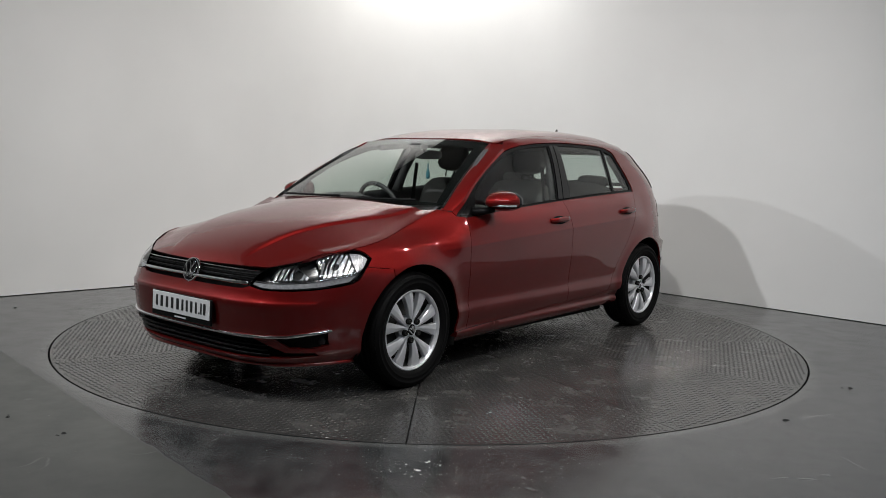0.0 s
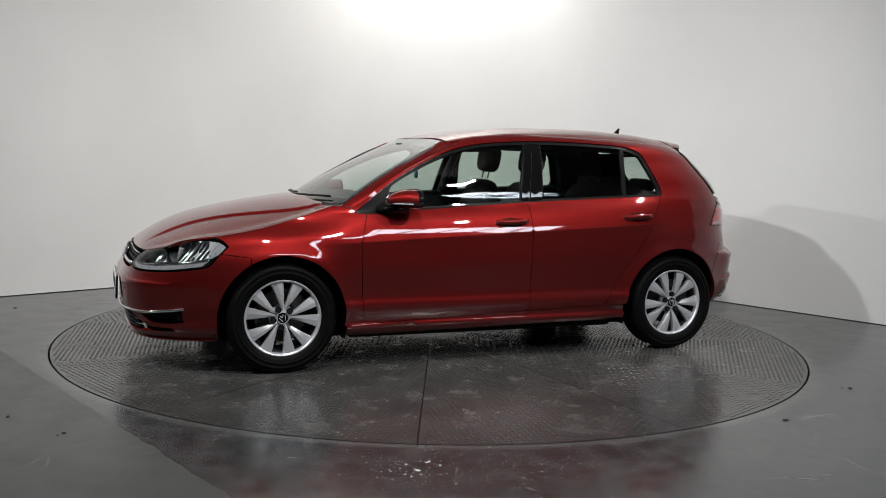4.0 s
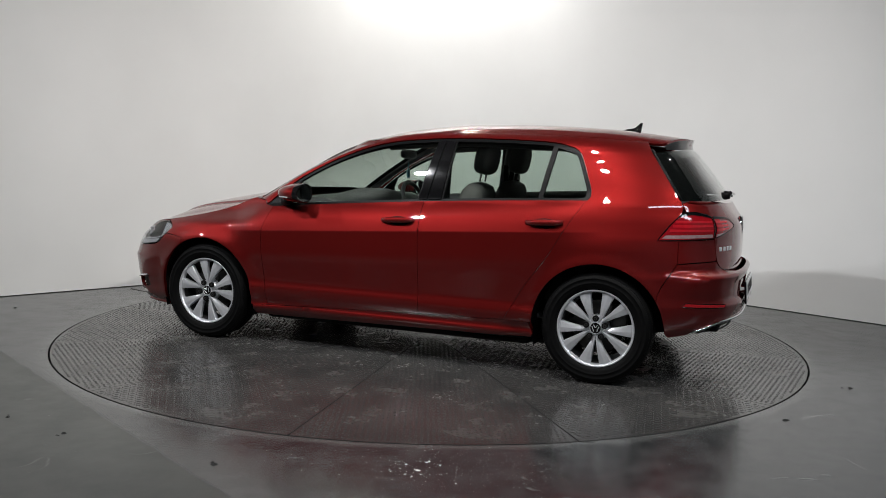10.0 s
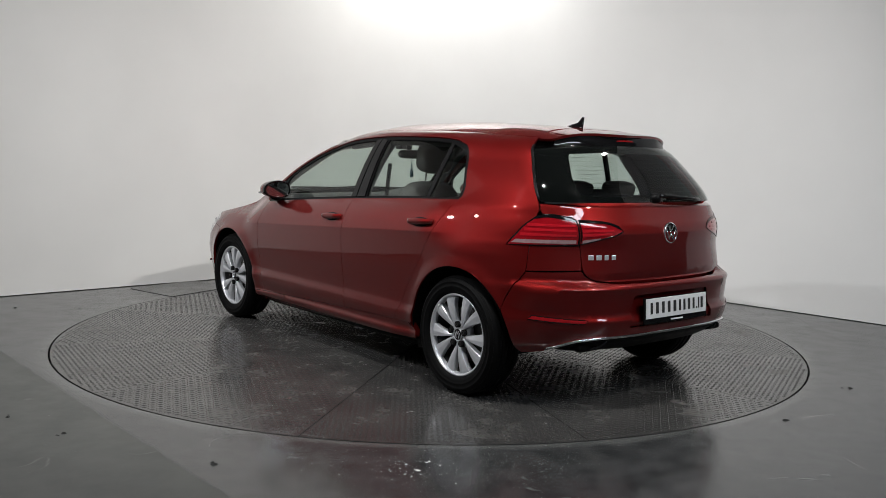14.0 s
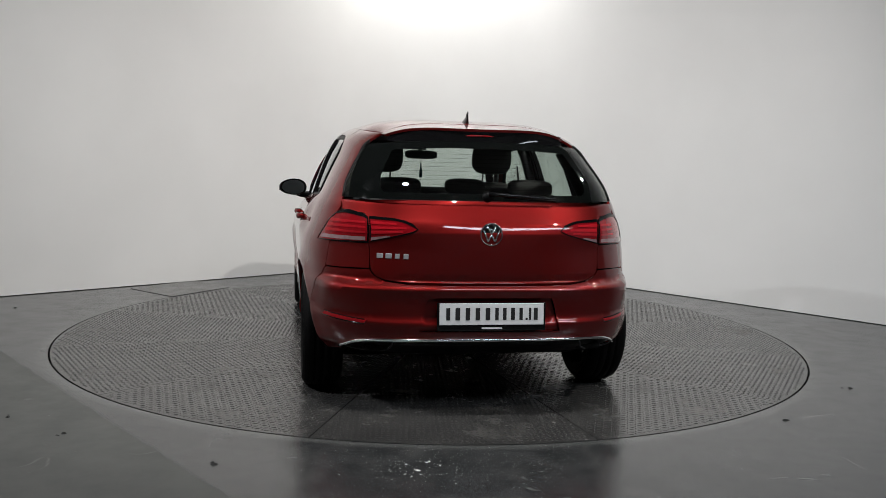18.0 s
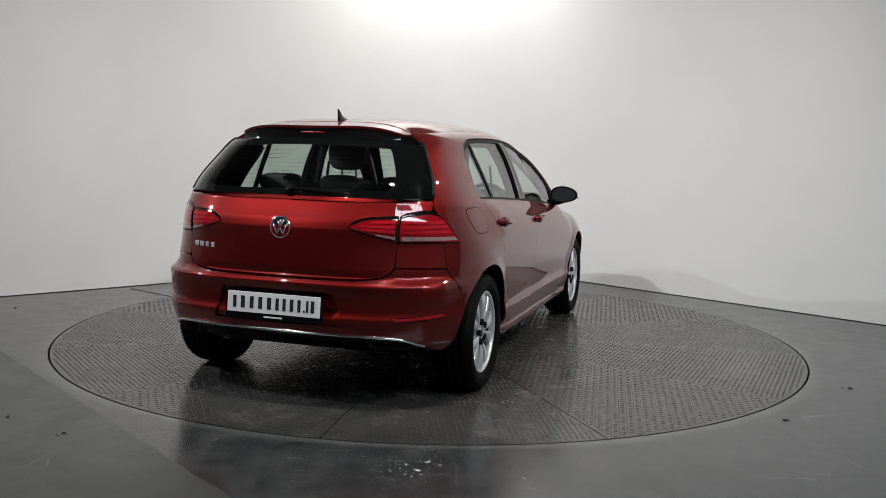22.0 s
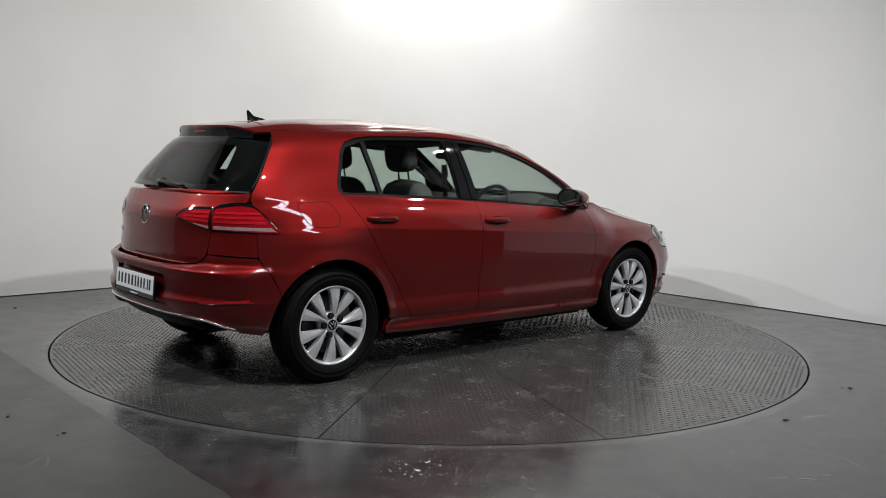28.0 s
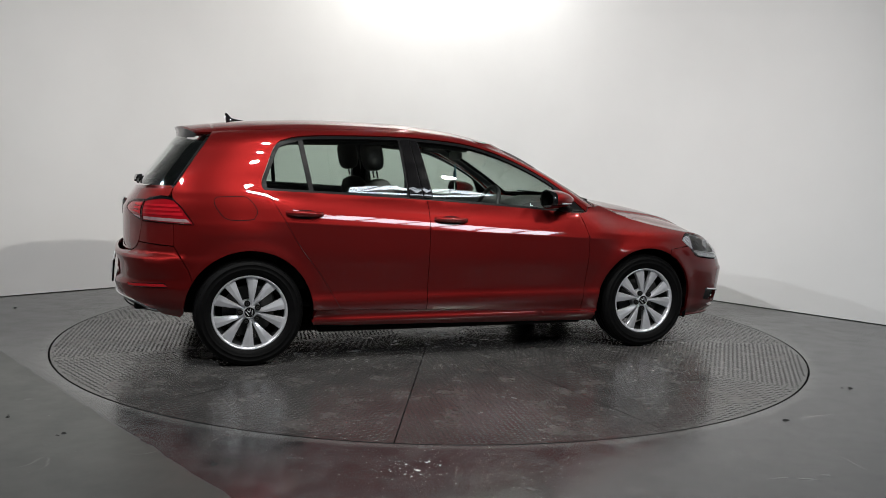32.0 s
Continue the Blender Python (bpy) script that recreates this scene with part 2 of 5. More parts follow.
# ---- ceiling with a roof light ----
SKY_X, SKY_Y = (0.9, 6.4), (-5.75, -4.95)
def ceiling_bm():
    b = bmesh.new()
    xs, ys = (X0 - 1, SKY_X[0], SKY_X[1], X1 + 1), (YB - 1, SKY_Y[0], SKY_Y[1], 6.5)
    for i in range(3):
        for j in range(3):
            if (i, j) != (1, 1):
                prism_bm([(xs[i], ys[j]), (xs[i + 1], ys[j]), (xs[i + 1], ys[j + 1]), (xs[i], ys[j + 1])], CEIL, CEIL + 0.15, b)
    bmesh.ops.remove_doubles(b, verts=b.verts[:], dist=0.0005)
    return b


tagged(mesh_object("ceiling", ceiling_bm(), CEILING), "plain grey hall ceiling", "ceiling", kind="structure")

# glazing bars of the roof light
rooflight = tagged(new("window_1"), "rooflight with white glazing bars in the hall ceiling", "rooflight", kind="structure")
for k in range(1, 8):
    x = SKY_X[0] + (SKY_X[1] - SKY_X[0]) * k / 8
    part("glazing_bar", box_bm(0.05, SKY_Y[1] - SKY_Y[0], 0.05, (x, (SKY_Y[0] + SKY_Y[1]) / 2, CEIL + 0.04), 0.006), CHIP, rooflight)


# ---- shape of the car's body, in the car's own space: x forward, y to its left, z up ----
from mathutils.geometry import delaunay_2d_cdt


def curve(*pairs):
    """A smooth one-valued curve through (a, b) pairs, without overshoot."""
    xs = np.array([p[0] for p in pairs], float)
    ys = np.array([p[1] for p in pairs], float)
    h, d = np.diff(xs), np.diff(ys) / np.diff(xs)
    m = np.zeros(len(xs))
    m[0], m[-1] = d[0], d[-1]
    for i in range(1, len(xs) - 1):
        if d[i - 1] * d[i] > 0:
            w1, w2 = 2 * h[i] + h[i - 1], h[i] + 2 * h[i - 1]
            m[i] = (w1 + w2) / (w1 / d[i - 1] + w2 / d[i])

    def f(v):
        v = np.asarray(v, float)
        c = np.clip(v, xs[0], xs[-1])
        i = np.clip(np.searchsorted(xs, c, side="right") - 1, 0, len(xs) - 2)
        t = (c - xs[i]) / h[i]
        t2, t3 = t * t, t * t * t
        return (2 * t3 - 3 * t2 + 1) * ys[i] + (t3 - 2 * t2 + t) * h[i] * m[i] + (3 * t2 - 2 * t3) * ys[i + 1] + (t3 - t2) * h[i] * m[i + 1] \
            + np.where(v < xs[0], (v - xs[0]) * m[0], 0) + np.where(v > xs[-1], (v - xs[-1]) * m[-1], 0)
    return f


def step(a, b, v):
    t = np.clip((np.asarray(v, float) - a) / (b - a), 0, 1)
    return t * t * (3 - 2 * t)


AXLE_F, AXLE_R, WHEEL_Z, ARCH_R = 1.317, -1.317, 0.312, 0.363
below = curve((0.18, 0.790), (0.20, 0.822), (0.225, 0.848), (0.240, 0.858), (0.255, 0.8525), (0.270, 0.8465), (0.29, 0.850), (0.315, 0.859), (0.350, 0.868), (0.372, 0.871), (0.42, 0.863), (0.50, 0.870), (0.65, 0.886), (0.80, 0.889))
above = curve((0.80, 0.889), (0.83, 0.8795), (0.86, 0.869), (0.89, 0.857), (0.92, 0.840), (0.95, 0.818), (0.975, 0.796), (1.05, 0.772), (1.15, 0.738), (1.25, 0.698), (1.32, 0.662), (1.36, 0.632), (1.385, 0.602), (1.405, 0.560), (1.42, 0.5))
rounded = curve((0.18, 0.79), (0.20, 0.80), (0.225, 0.825), (0.255, 0.845), (0.32, 0.850), (0.38, 0.864), (0.5, 0.878), (0.62, 0.886), (0.70, 0.888), (0.745, 0.882), (0.79, 0.867), (0.83, 0.8525), (0.87, 0.839), (0.92, 0.819), (0.975, 0.794), (1.05, 0.771), (1.15, 0.738), (1.25, 0.698), (1.32, 0.662), (1.36, 0.632), (1.385, 0.602), (1.405, 0.560), (1.42, 0.5))
rail_z = curve((-1.75, 1.350), (-1.5, 1.368), (-1.17, 1.388), (-0.8, 1.402), (-0.343, 1.408), (0.0, 1.386), (0.22, 1.345), (0.43, 1.285), (0.68, 1.158), (0.93, 0.965))
nose_x = curve((0.17, 2.08), (0.19, 2.105), (0.22, 2.135), (0.26, 2.148), (0.34, 2.165), (0.45, 2.172), (0.500, 2.177), (0.512, 2.175), (0.526, 2.163), (0.58, 2.140), (0.62, 2.120), (0.66, 2.090), (0.70, 2.045), (0.78, 1.95), (1.0, 1.6))
tail_x = curve((0.17, -1.86), (0.25, -1.92), (0.30, -1.975), (0.345, -2.035), (0.38, -2.052), (0.44, -2.070), (0.462, -2.073), (0.478, -2.066), (0.50, -2.050), (0.56, -2.052), (0.60, -2.060), (0.622, -2.070), (0.634, -2.065), (0.648, -2.035), (0.655, -2.012), (0.70, -2.020), (0.80, -2.021), (0.885, -2.018), (0.905, -2.011), (0.93, -1.999), (0.96, -1.977), (1.03, -1.931), (1.037, -1.9265), (1.05, -1.917), (1.2, -1.803), (1.33, -1.70), (1.40, -1.63))


def width(x, z):
    """Half width: the side's section, which climbs towards the tail."""
    x, z = np.asarray(x, float), np.asarray(z, float)
    k = 0.0508 * (np.clip(x, -1.7, 1.3) + 0.173)
    kt = 1.405 - rail_z(np.clip(x, -1.75, 0.22))
    low, top = step(0.40, 0.70, z), step(1.0, 1.32, z)
    zz = z + k * low * (1 - top) + kt * top
    w = np.where(zz < 0.80, below(zz), above(zz))
    fade = np.maximum(step(-1.0, -1.35, x), step(0.92, 1.15, x))
    w = w * (1 - fade) + rounded(zz) * fade
    w = w - 0.085 * step(0.75, 1.25, x) * step(0.82, 0.95, zz)
    w = w - 0.02 * step(-0.72, -0.93, x) * step(0.33, 0.27, z)
    # the cabin draws in behind the rear doors
    w = w - 0.016 * step(-0.7, -1.15, x) * step(1.0, 1.1, z) * (1 - step(1.24, 1.35, z))
    # shoulder of the rear bumper
    w = w + 0.020 * step(-1.72, -1.86, x) * (1 - step(0.618, 0.652, z)) * step(0.46, 0.60, z)
    # lips round the wheel arches
    for ax in (AXLE_F, AXLE_R):
        r = np.hypot(x - ax, z - WHEEL_Z)
        w = w + 0.013 * np.exp(-((r - ARCH_R) / 0.05) ** 2) * step(0.15, 0.3, z)
    return w


FX, RX = 0.9, -0.9


def front_pow(z):
    return 4.0, 4.0


def rear_pow(z):
    z = np.asarray(z, float)
    full = step(0.98, 1.12, z) * (1 - step(1.28, 1.36, z))
    return 4.1 - 0.4 * step(0.52, 0.82, z) + 0.3 * step(0.85, 1.1, z) + 0.9 * full, 3.4 - 0.8 * step(0.52, 0.82, z) + 1.1 * step(0.80, 1.06, z) - 0.8 * step(1.1, 1.36, z) + 0.5 * full


def side_y(x, z):
    x, z = np.asarray(x, float), np.asarray(z, float)
    n, m = front_pow(z)
    f = np.clip((x - FX) / (nose_x(z) - FX), 0, 0.9999)
    rn, rm = rear_pow(z)
    r = np.clip((RX - x) / (RX - tail_x(z)), 0, 0.9999)
    return width(x, z) * (1 - f ** n) ** (1 / m) * (1 - r ** rn) ** (1 / rm)


def side_p(p):
    x, z = p[:, 0], p[:, 1]
    return np.stack([x, side_y(x, z), z], 1)


K = 0.9


def front_p(p):
    """Round the nose: p = (angle * K, z)."""
    a, z = p[:, 0] / K, p[:, 1]
    n, m = front_pow(z)
    s, c = np.abs(np.sin(a)), np.clip(np.cos(a), 0, 1)
    x = FX + (nose_x(z) - FX) * c ** (2 / n)
    return np.stack([x, np.sign(a) * width(x, z) * s ** (2 / m), z], 1)


def rear_p(p):
    a, z = p[:, 0] / K, p[:, 1]
    n, m = rear_pow(z)
    s, c = np.abs(np.sin(a)), np.clip(np.cos(a), 0, 1)
    x = RX + (tail_x(z) - RX) * c ** (2 / n)
    return np.stack([x, np.sign(a) * width(x, z) * s ** (2 / m), z], 1)


def ang(front, z, x=None, y=None):
    """The angle coordinate at which the nose's or tail's skin has that x or that y."""
    z = float(z)
    n, m = front_pow(z) if front else rear_pow(z)
    end, mid = (float(nose_x(z)), FX) if front else (float(tail_x(z)), RX)
    if x is not None:
        return K * math.acos(np.clip((x - mid) / (end - mid), 0, 1) ** (n / 2))
    xx = end
    for _ in range(12):
        a = math.asin(min(1, abs(y) / float(width(xx, z))) ** (m / 2))
        xx = mid + (end - mid) * max(0.0, math.cos(a)) ** (2 / n)
    return K * math.copysign(a, y)


def F(y, z):
    return (ang(True, z, y=y), z)


def FS(x, z):
    return (ang(True, z, x=x), z)


def T(y, z):
    return (ang(False, z, y=y), z)


def TS(x, z):
    return (ang(False, z, x=x), z)


def normals(lift, p, eps=0.0015):
    a = lift(p + np.array([[eps, 0]])) - lift(p - np.array([[eps, 0]]))
    b = lift(p + np.array([[0, eps]])) - lift(p - np.array([[0, eps]]))
    n = np.cross(a, b)
    return n / np.maximum(np.linalg.norm(n, axis=1, keepdims=True), 1e-9)


def smooth_line(pts, closed=False, step_len=0.02, soft=True):
    """A denser line through the points; soft lines bend like a spline."""
    pts = [np.array(p, float) for p in pts]
    out, n = [], len(pts)
    last = n if closed else n - 1
    for i in range(last):
        p1, p2 = pts[i], pts[(i + 1) % n]
        p0 = pts[i - 1] if (closed or i > 0) else 2 * p1 - p2
        p3 = pts[(i + 2) % n] if (closed or i + 2 < n) else 2 * p2 - p1
        k = max(1, int(np.linalg.norm(p2 - p1) / step_len))
        for j in range(k):
            t = j / k
            if soft:
                out.append(0.5 * ((2 * p1) + (p2 - p0) * t + (2 * p0 - 5 * p1 + 4 * p2 - p3) * t * t + (3 * p1 - p0 - 3 * p2 + p3) * t ** 3))
            else:
                out.append(p1 + (p2 - p1) * t)
    if not closed:
        out.append(pts[-1])
    return [tuple(p) for p in out]


def hard(*pts):
    return smooth_line(pts, soft=False)


def soft(*pts):
    return smooth_line(pts)


def arc(cx, cz, r, a0, a1, n=24):
    return [(cx + r * math.cos(radians(a0 + (a1 - a0) * i / n)), cz + r * math.sin(radians(a0 + (a1 - a0) * i / n))) for i in range(n + 1)]


def loop(*lines):
    out = []
    for ln in lines:
        for p in ln:
            if not out or math.dist(p, out[-1]) > 0.003:
                out.append((float(p[0]), float(p[1])))
    if math.dist(out[0], out[-1]) < 0.003:
        out.pop()
    return out


def inset(poly, g):
    """The closed outline moved inwards by g."""
    p = np.array(poly)
    area = np.sum(p[:, 0] * np.roll(p[:, 1], -1) - np.roll(p[:, 0], -1) * p[:, 1])
    d1 = p - np.roll(p, 1, 0)
    d2 = np.roll(p, -1, 0) - p
    n1 = np.stack([-d1[:, 1], d1[:, 0]], 1) / np.maximum(np.linalg.norm(d1, axis=1, keepdims=True), 1e-9)
    n2 = np.stack([-d2[:, 1], d2[:, 0]], 1) / np.maximum(np.linalg.norm(d2, axis=1, keepdims=True), 1e-9)
    n = n1 + n2
    n /= np.maximum(np.linalg.norm(n, axis=1, keepdims=True), 0.5)
    return [tuple(q) for q in p + n * (g if area > 0 else -g)]


def inside(p, poly):
    x, y = p[:, 0], p[:, 1]
    q = np.array(poly)
    r = np.roll(q, -1, 0)
    hit = np.zeros(len(p), bool)
    for (x1, y1), (x2, y2) in zip(q, r):
        if y1 != y2:
            hit ^= ((y1 > y) != (y2 > y)) & (x < (x2 - x1) * (y - y1) / (y2 - y1) + x1)
    return hit


def near_edge(p, poly, d):
    q = np.array(poly)
    return (np.min(np.hypot(p[:, None, 0] - q[None, :, 0], p[:, None, 1] - q[None, :, 1]), axis=1) < d)


def skin_mesh(name, lift, poly, holes=(), grid=0.03, gap=0.0018, depth=0.012, sink=0.0, flip=False, mirror=False, rim=True, rows=None, lines=()):
    """A piece of bodywork: the outline, filled and lifted to the skin, with its edges turned in."""
    poly = inset(poly, gap) if gap else list(poly)
    holes = [list(h) for h in holes]
    q = np.array(poly)
    lo, hi = q.min(0), q.max(0)
    gx = np.arange(lo[0] + grid / 2, hi[0], grid)
    gz = np.arange(lo[1] + grid / 2, hi[1], grid) if rows is None else np.array(rows)
    pts = np.stack(np.meshgrid(gx, gz), -1).reshape(-1, 2)
    keep = []
    for ln in lines:
        q2 = np.array(ln)
        ok = inside(q2, poly) & ~near_edge(q2, poly, 0.004)
        for h in holes:
            ok &= ~inside(q2, h) & ~near_edge(q2, h, 0.004)
        keep.append((q2, ok))
        pts = pts[~near_edge(pts, ln, 0.012)]
    pts = pts[inside(pts, poly)]
    for h in holes:
        pts = pts[~inside(pts, h)]
    for ring in [poly] + holes:
        if len(pts):
            pts = pts[~near_edge(pts, ring, min(grid * 0.5, 0.008))]
    v2, edges = [], []
    for ring in [poly] + holes:
        n0 = len(v2)
        v2 += [Vector(p) for p in ring]
        edges += [(n0 + i, n0 + (i + 1) % len(ring)) for i in range(len(ring))]
    for q2, ok in keep:
        last = None
        for i, pt in enumerate(q2):
            if not ok[i]:
                last = None
                continue
            v2.append(Vector(pt))
            if last is not None:
                edges.append((last, len(v2) - 1))
            last = len(v2) - 1
    v2 += [Vector(p) for p in pts]
    vo, _, fo, *_ = delaunay_2d_cdt(v2, edges, [], 0, 1e-5)
    p = np.array([tuple(v) for v in vo])
    mid = np.array([p[list(f)].mean(0) for f in fo])
    good = inside(mid, poly)
    for h in holes:
        good &= ~inside(mid, h)
    fo = [f for f, g in zip(fo, good) if g]
    pos, nor = lift(p), normals(lift, p)
    if flip != (lift is rear_p):
        nor = -nor
    pos = pos - nor * sink
    faces = [tuple(f) for f in fo]
    t = pos[np.array([f[:3] for f in faces])]
    fn = np.cross(t[:, 1] - t[:, 0], t[:, 2] - t[:, 0])
    want = nor[[f[0] for f in faces]]
    faces = [f if s >= 0 else f[::-1] for f, s in zip(faces, np.sum(fn * want, 1))]
    verts, vn = list(map(tuple, pos)), list(map(tuple, nor))
    nf = len(faces)
    if rim:
        seen = {}
        for f in faces:
            for i in range(len(f)):
                e = (f[i], f[(i + 1) % len(f)])
                seen[e] = True
        border = [e for e in seen if (e[1], e[0]) not in seen]
        for a, b in border:
            d = pos[b] - pos[a]
            side = np.cross(d, nor[a])
            side = side / max(np.linalg.norm(side), 1e-9)
            base = len(verts)
            verts += [tuple(pos[a]), tuple(pos[b]), tuple(pos[b] - nor[b] * depth), tuple(pos[a] - nor[a] * depth)]
            vn += [tuple(side)] * 4
            faces.append((base + 1, base, base + 3, base + 2))
    if mirror:
        verts = [(x, -y, z) for x, y, z in verts]
        vn = [(x, -y, z) for x, y, z in vn]
        faces = [f[::-1] for f in faces]
    me = bpy.data.meshes.new(name)
    me.from_pydata(verts, [], faces)
    me.polygons.foreach_set("use_smooth", [True] * len(faces))
    me.normals_split_custom_set_from_vertices([Vector(n) for n in vn])
    return me


def skin(name, parent, material, lift, poly, label="", both=True, **kw):
    """Both sides of the car unless both is off."""
    made = []
    for mirror in ((False, True) if both else (False,)):
        me = skin_mesh(name, lift, poly, mirror=mirror, **kw)
        me.materials.append(material)
        ob = new(name, me)
        ob.parent = parent
        if label:
            ob["label"] = label
        made.append(ob)
    return made


def sweep_bm(path, radius, segs=8, scale=None, closed=False, bm=None, flat=1.0):
    """A round bar along a path of points."""
    b = bm or bmesh.new()
    pts = [Vector(p) for p in path]
    rings = []
    n = len(pts)
    up = Vector((0, 0, 1))
    for i, p in enumerate(pts):
        d = (pts[(i + 1) % n] - pts[i - 1]) if closed else (pts[min(i + 1, n - 1)] - pts[max(i - 1, 0)])
        d.normalize()
        sx = d.cross(up if abs(d.z) < 0.95 else Vector((1, 0, 0))).normalized()
        sz = sx.cross(d)
        r = radius * (scale(i / max(1, n - 1)) if scale else 1)
        rings.append([b.verts.new(p + sx * (math.cos(k * math.tau / segs) * r * flat) + sz * (math.sin(k * math.tau / segs) * r)) for k in range(segs)])
    for i in range(n if closed else n - 1):
        a, c = rings[i], rings[(i + 1) % n]
        for k in range(segs):
            b.faces.new((a[k], a[(k + 1) % segs], c[(k + 1) % segs], c[k]))
    if not closed:
        b.faces.new(rings[0][::-1])
        b.faces.new(rings[-1])
    bmesh.ops.recalc_face_normals(b, faces=b.faces[:])
    return b


def lathe_bm(profile, segs=64, closed=False, bm=None):
    """Turned round the y axis: profile of (radius, y)."""
    b = bm or bmesh.new()
    rings = []
    for k in range(segs):
        a = k * math.tau / segs
        rings.append([b.verts.new((r * math.cos(a), y, r * math.sin(a))) for r, y in profile])
    n = len(profile)
    for k in range(segs):
        p, q = rings[k], rings[(k + 1) % segs]
        for i in range(n if closed else n - 1):
            j = (i + 1) % n
            b.faces.new((p[i], p[j], q[j], q[i]))
    bmesh.ops.remove_doubles(b, verts=b.verts[:], dist=1e-5)
    bmesh.ops.recalc_face_normals(b, faces=b.faces[:])
    return b


# ---- materials of the car ----
def make_car_paint():
    m, nt, p = nodes_of("red_metallic_paint")
    flake, big = noise_tex(nt, 900, 2), noise_tex(nt, 3, 3)
    c = ramp(nt, flake.outputs["Fac"], 0.3, 0.75, (0.112, 0.0058, 0.0056), (0.172, 0.0102, 0.0096)).outputs[0]
    nt.links.new(mixc(nt, ramp(nt, big.outputs["Fac"], 0.4, 0.7, (0, 0, 0), (0.15, 0.15, 0.15)).outputs[0], c, (0.092, 0.0060, 0.0057)), p.inputs["Base Color"])
    p.inputs["Metallic"].default_value = 0.72
    p.inputs["Specular IOR Level"].default_value = 0.0
    p.inputs["Roughness"].default_value = 0.46
    p.inputs["Coat Weight"].default_value = 1.0
    p.inputs["Coat Roughness"].default_value = 0.008
    p.inputs["Coat IOR"].default_value = 1.62
    return m


def make_glass(name, tint, alpha_mix=0.0, rough=0.0):
    """Thin glass: a clear tinted sheet under a glossy face."""
    m = bpy.data.materials.new(name)
    m.use_nodes = True
    nt = m.node_tree
    nt.nodes.clear()
    out = nt.nodes.new("ShaderNodeOutputMaterial")
    tr, gl, mix, fr = nt.nodes.new("ShaderNodeBsdfTransparent"), nt.nodes.new("ShaderNodeBsdfGlossy"), nt.nodes.new("ShaderNodeMixShader"), nt.nodes.new("ShaderNodeLayerWeight")
    tr.inputs[0].default_value = (*tint, 1)
    gl.inputs["Roughness"].default_value = rough
    gl.inputs[0].default_value = (1, 1, 1, 1)
    fr.inputs[0].default_value = 0.5
    # gloss of a thin sheet: 7 percent straight on, all of it at a grazing view
    pw, ma = nt.nodes.new("ShaderNodeMath"), nt.nodes.new("ShaderNodeMath")
    pw.operation, ma.operation = "POWER", "MULTIPLY_ADD"
    pw.inputs[1].default_value, ma.inputs[1].default_value, ma.inputs[2].default_value = 5.0, 0.93, 0.07
    nt.links.new(fr.outputs["Facing"], pw.inputs[0])
    nt.links.new(pw.outputs[0], ma.inputs[0])
    nt.links.new(ma.outputs[0], mix.inputs[0])
    nt.links.new(tr.outputs[0], mix.inputs[1])
    nt.links.new(gl.outputs[0], mix.inputs[2])
    nt.links.new(mix.outputs[0], out.inputs[0])
    return m


def make_rubber():
    m, nt, p = nodes_of("tyre_rubber")
    n = noise_tex(nt, 30, 5)
    nt.links.new(ramp(nt, n.outputs["Fac"], 0.35, 0.7, (0.0014, 0.0014, 0.0015), (0.003, 0.003, 0.0032)).outputs[0], p.inputs["Base Color"])
    nt.links.new(ramp(nt, n.outputs["Fac"], 0.3, 0.7, (0.55, 0.55, 0.55), (0.72, 0.72, 0.72)).outputs[0], p.inputs["Roughness"])
    p.inputs["Specular IOR Level"].default_value = 0.09
    nt.links.new(bump(nt, n.outputs["Fac"], 0.15, 0.002), p.inputs["Normal"])
    return m


PAINT, RUBBER = make_car_paint(), make_rubber()
GLASS = make_glass("side_glass", (0.68, 0.76, 0.71))
SCREEN = make_glass("windscreen_glass", (0.76, 0.82, 0.78))
REARGLASS = make_glass("rear_glass", (0.72, 0.78, 0.75))
LENS = make_glass("lamp_lens", (0.93, 0.94, 0.95))
GLOSS_BLACK = simple("gloss_black_trim", (0.004, 0.004, 0.0044), 0.05, grain=0.02)
SATIN_BLACK = simple("satin_black_plastic", (0.004, 0.004, 0.0043), 0.4, bumpy=0.03, Specular_IOR_Level=0.08)
FRIT = simple("black_glass_border", (0.004, 0.0045, 0.0045), 0.06, grain=0.02, Specular_IOR_Level=0.1)
UNDER = simple("underbody_black", (0.005, 0.005, 0.005), 0.8, Specular_IOR_Level=0.1)
CHROME = simple("chrome", (0.80, 0.81, 0.83), 0.10, 1.0, grain=0.02)
ALLOY = simple("silver_alloy", (0.66, 0.67, 0.70), 0.32, 0.6, grain=0.04)
# dark alloy; on the wheel barrel the darkness stands for shade behind the spokes
ALLOY_DARK = simple("dark_alloy_barrel_shade", (0.03, 0.03, 0.032), 0.5, 0.3)
IRON = simple("brake_iron", (0.06, 0.058, 0.056), 0.5, 0.7)
RED_LENS = simple("red_lamp_lens", (0.22, 0.004, 0.008), 0.10, grain=0.05, Coat_Weight=1.0)
RED_BAR = simple("red_lamp_bar", (0.38, 0.008, 0.015), 0.15, grain=0.1, Coat_Weight=1.0)
WHITE_LENS = simple("clear_lamp_strip", (0.26, 0.17, 0.18), 0.15, grain=0.2, Coat_Weight=1.0)
LAMP_DARK = simple("lamp_housing", (0.016, 0.0165, 0.0175), 0.22, 0.0)
LAMP_GREY = simple("lamp_light_strip", (0.33, 0.335, 0.35), 0.22, 0.3, grain=0.3, scale=90)
REFLECTOR = simple("lamp_reflector", (0.66, 0.67, 0.685), 0.30, 0.7, grain=0.25, scale=50, bumpy=0.5)
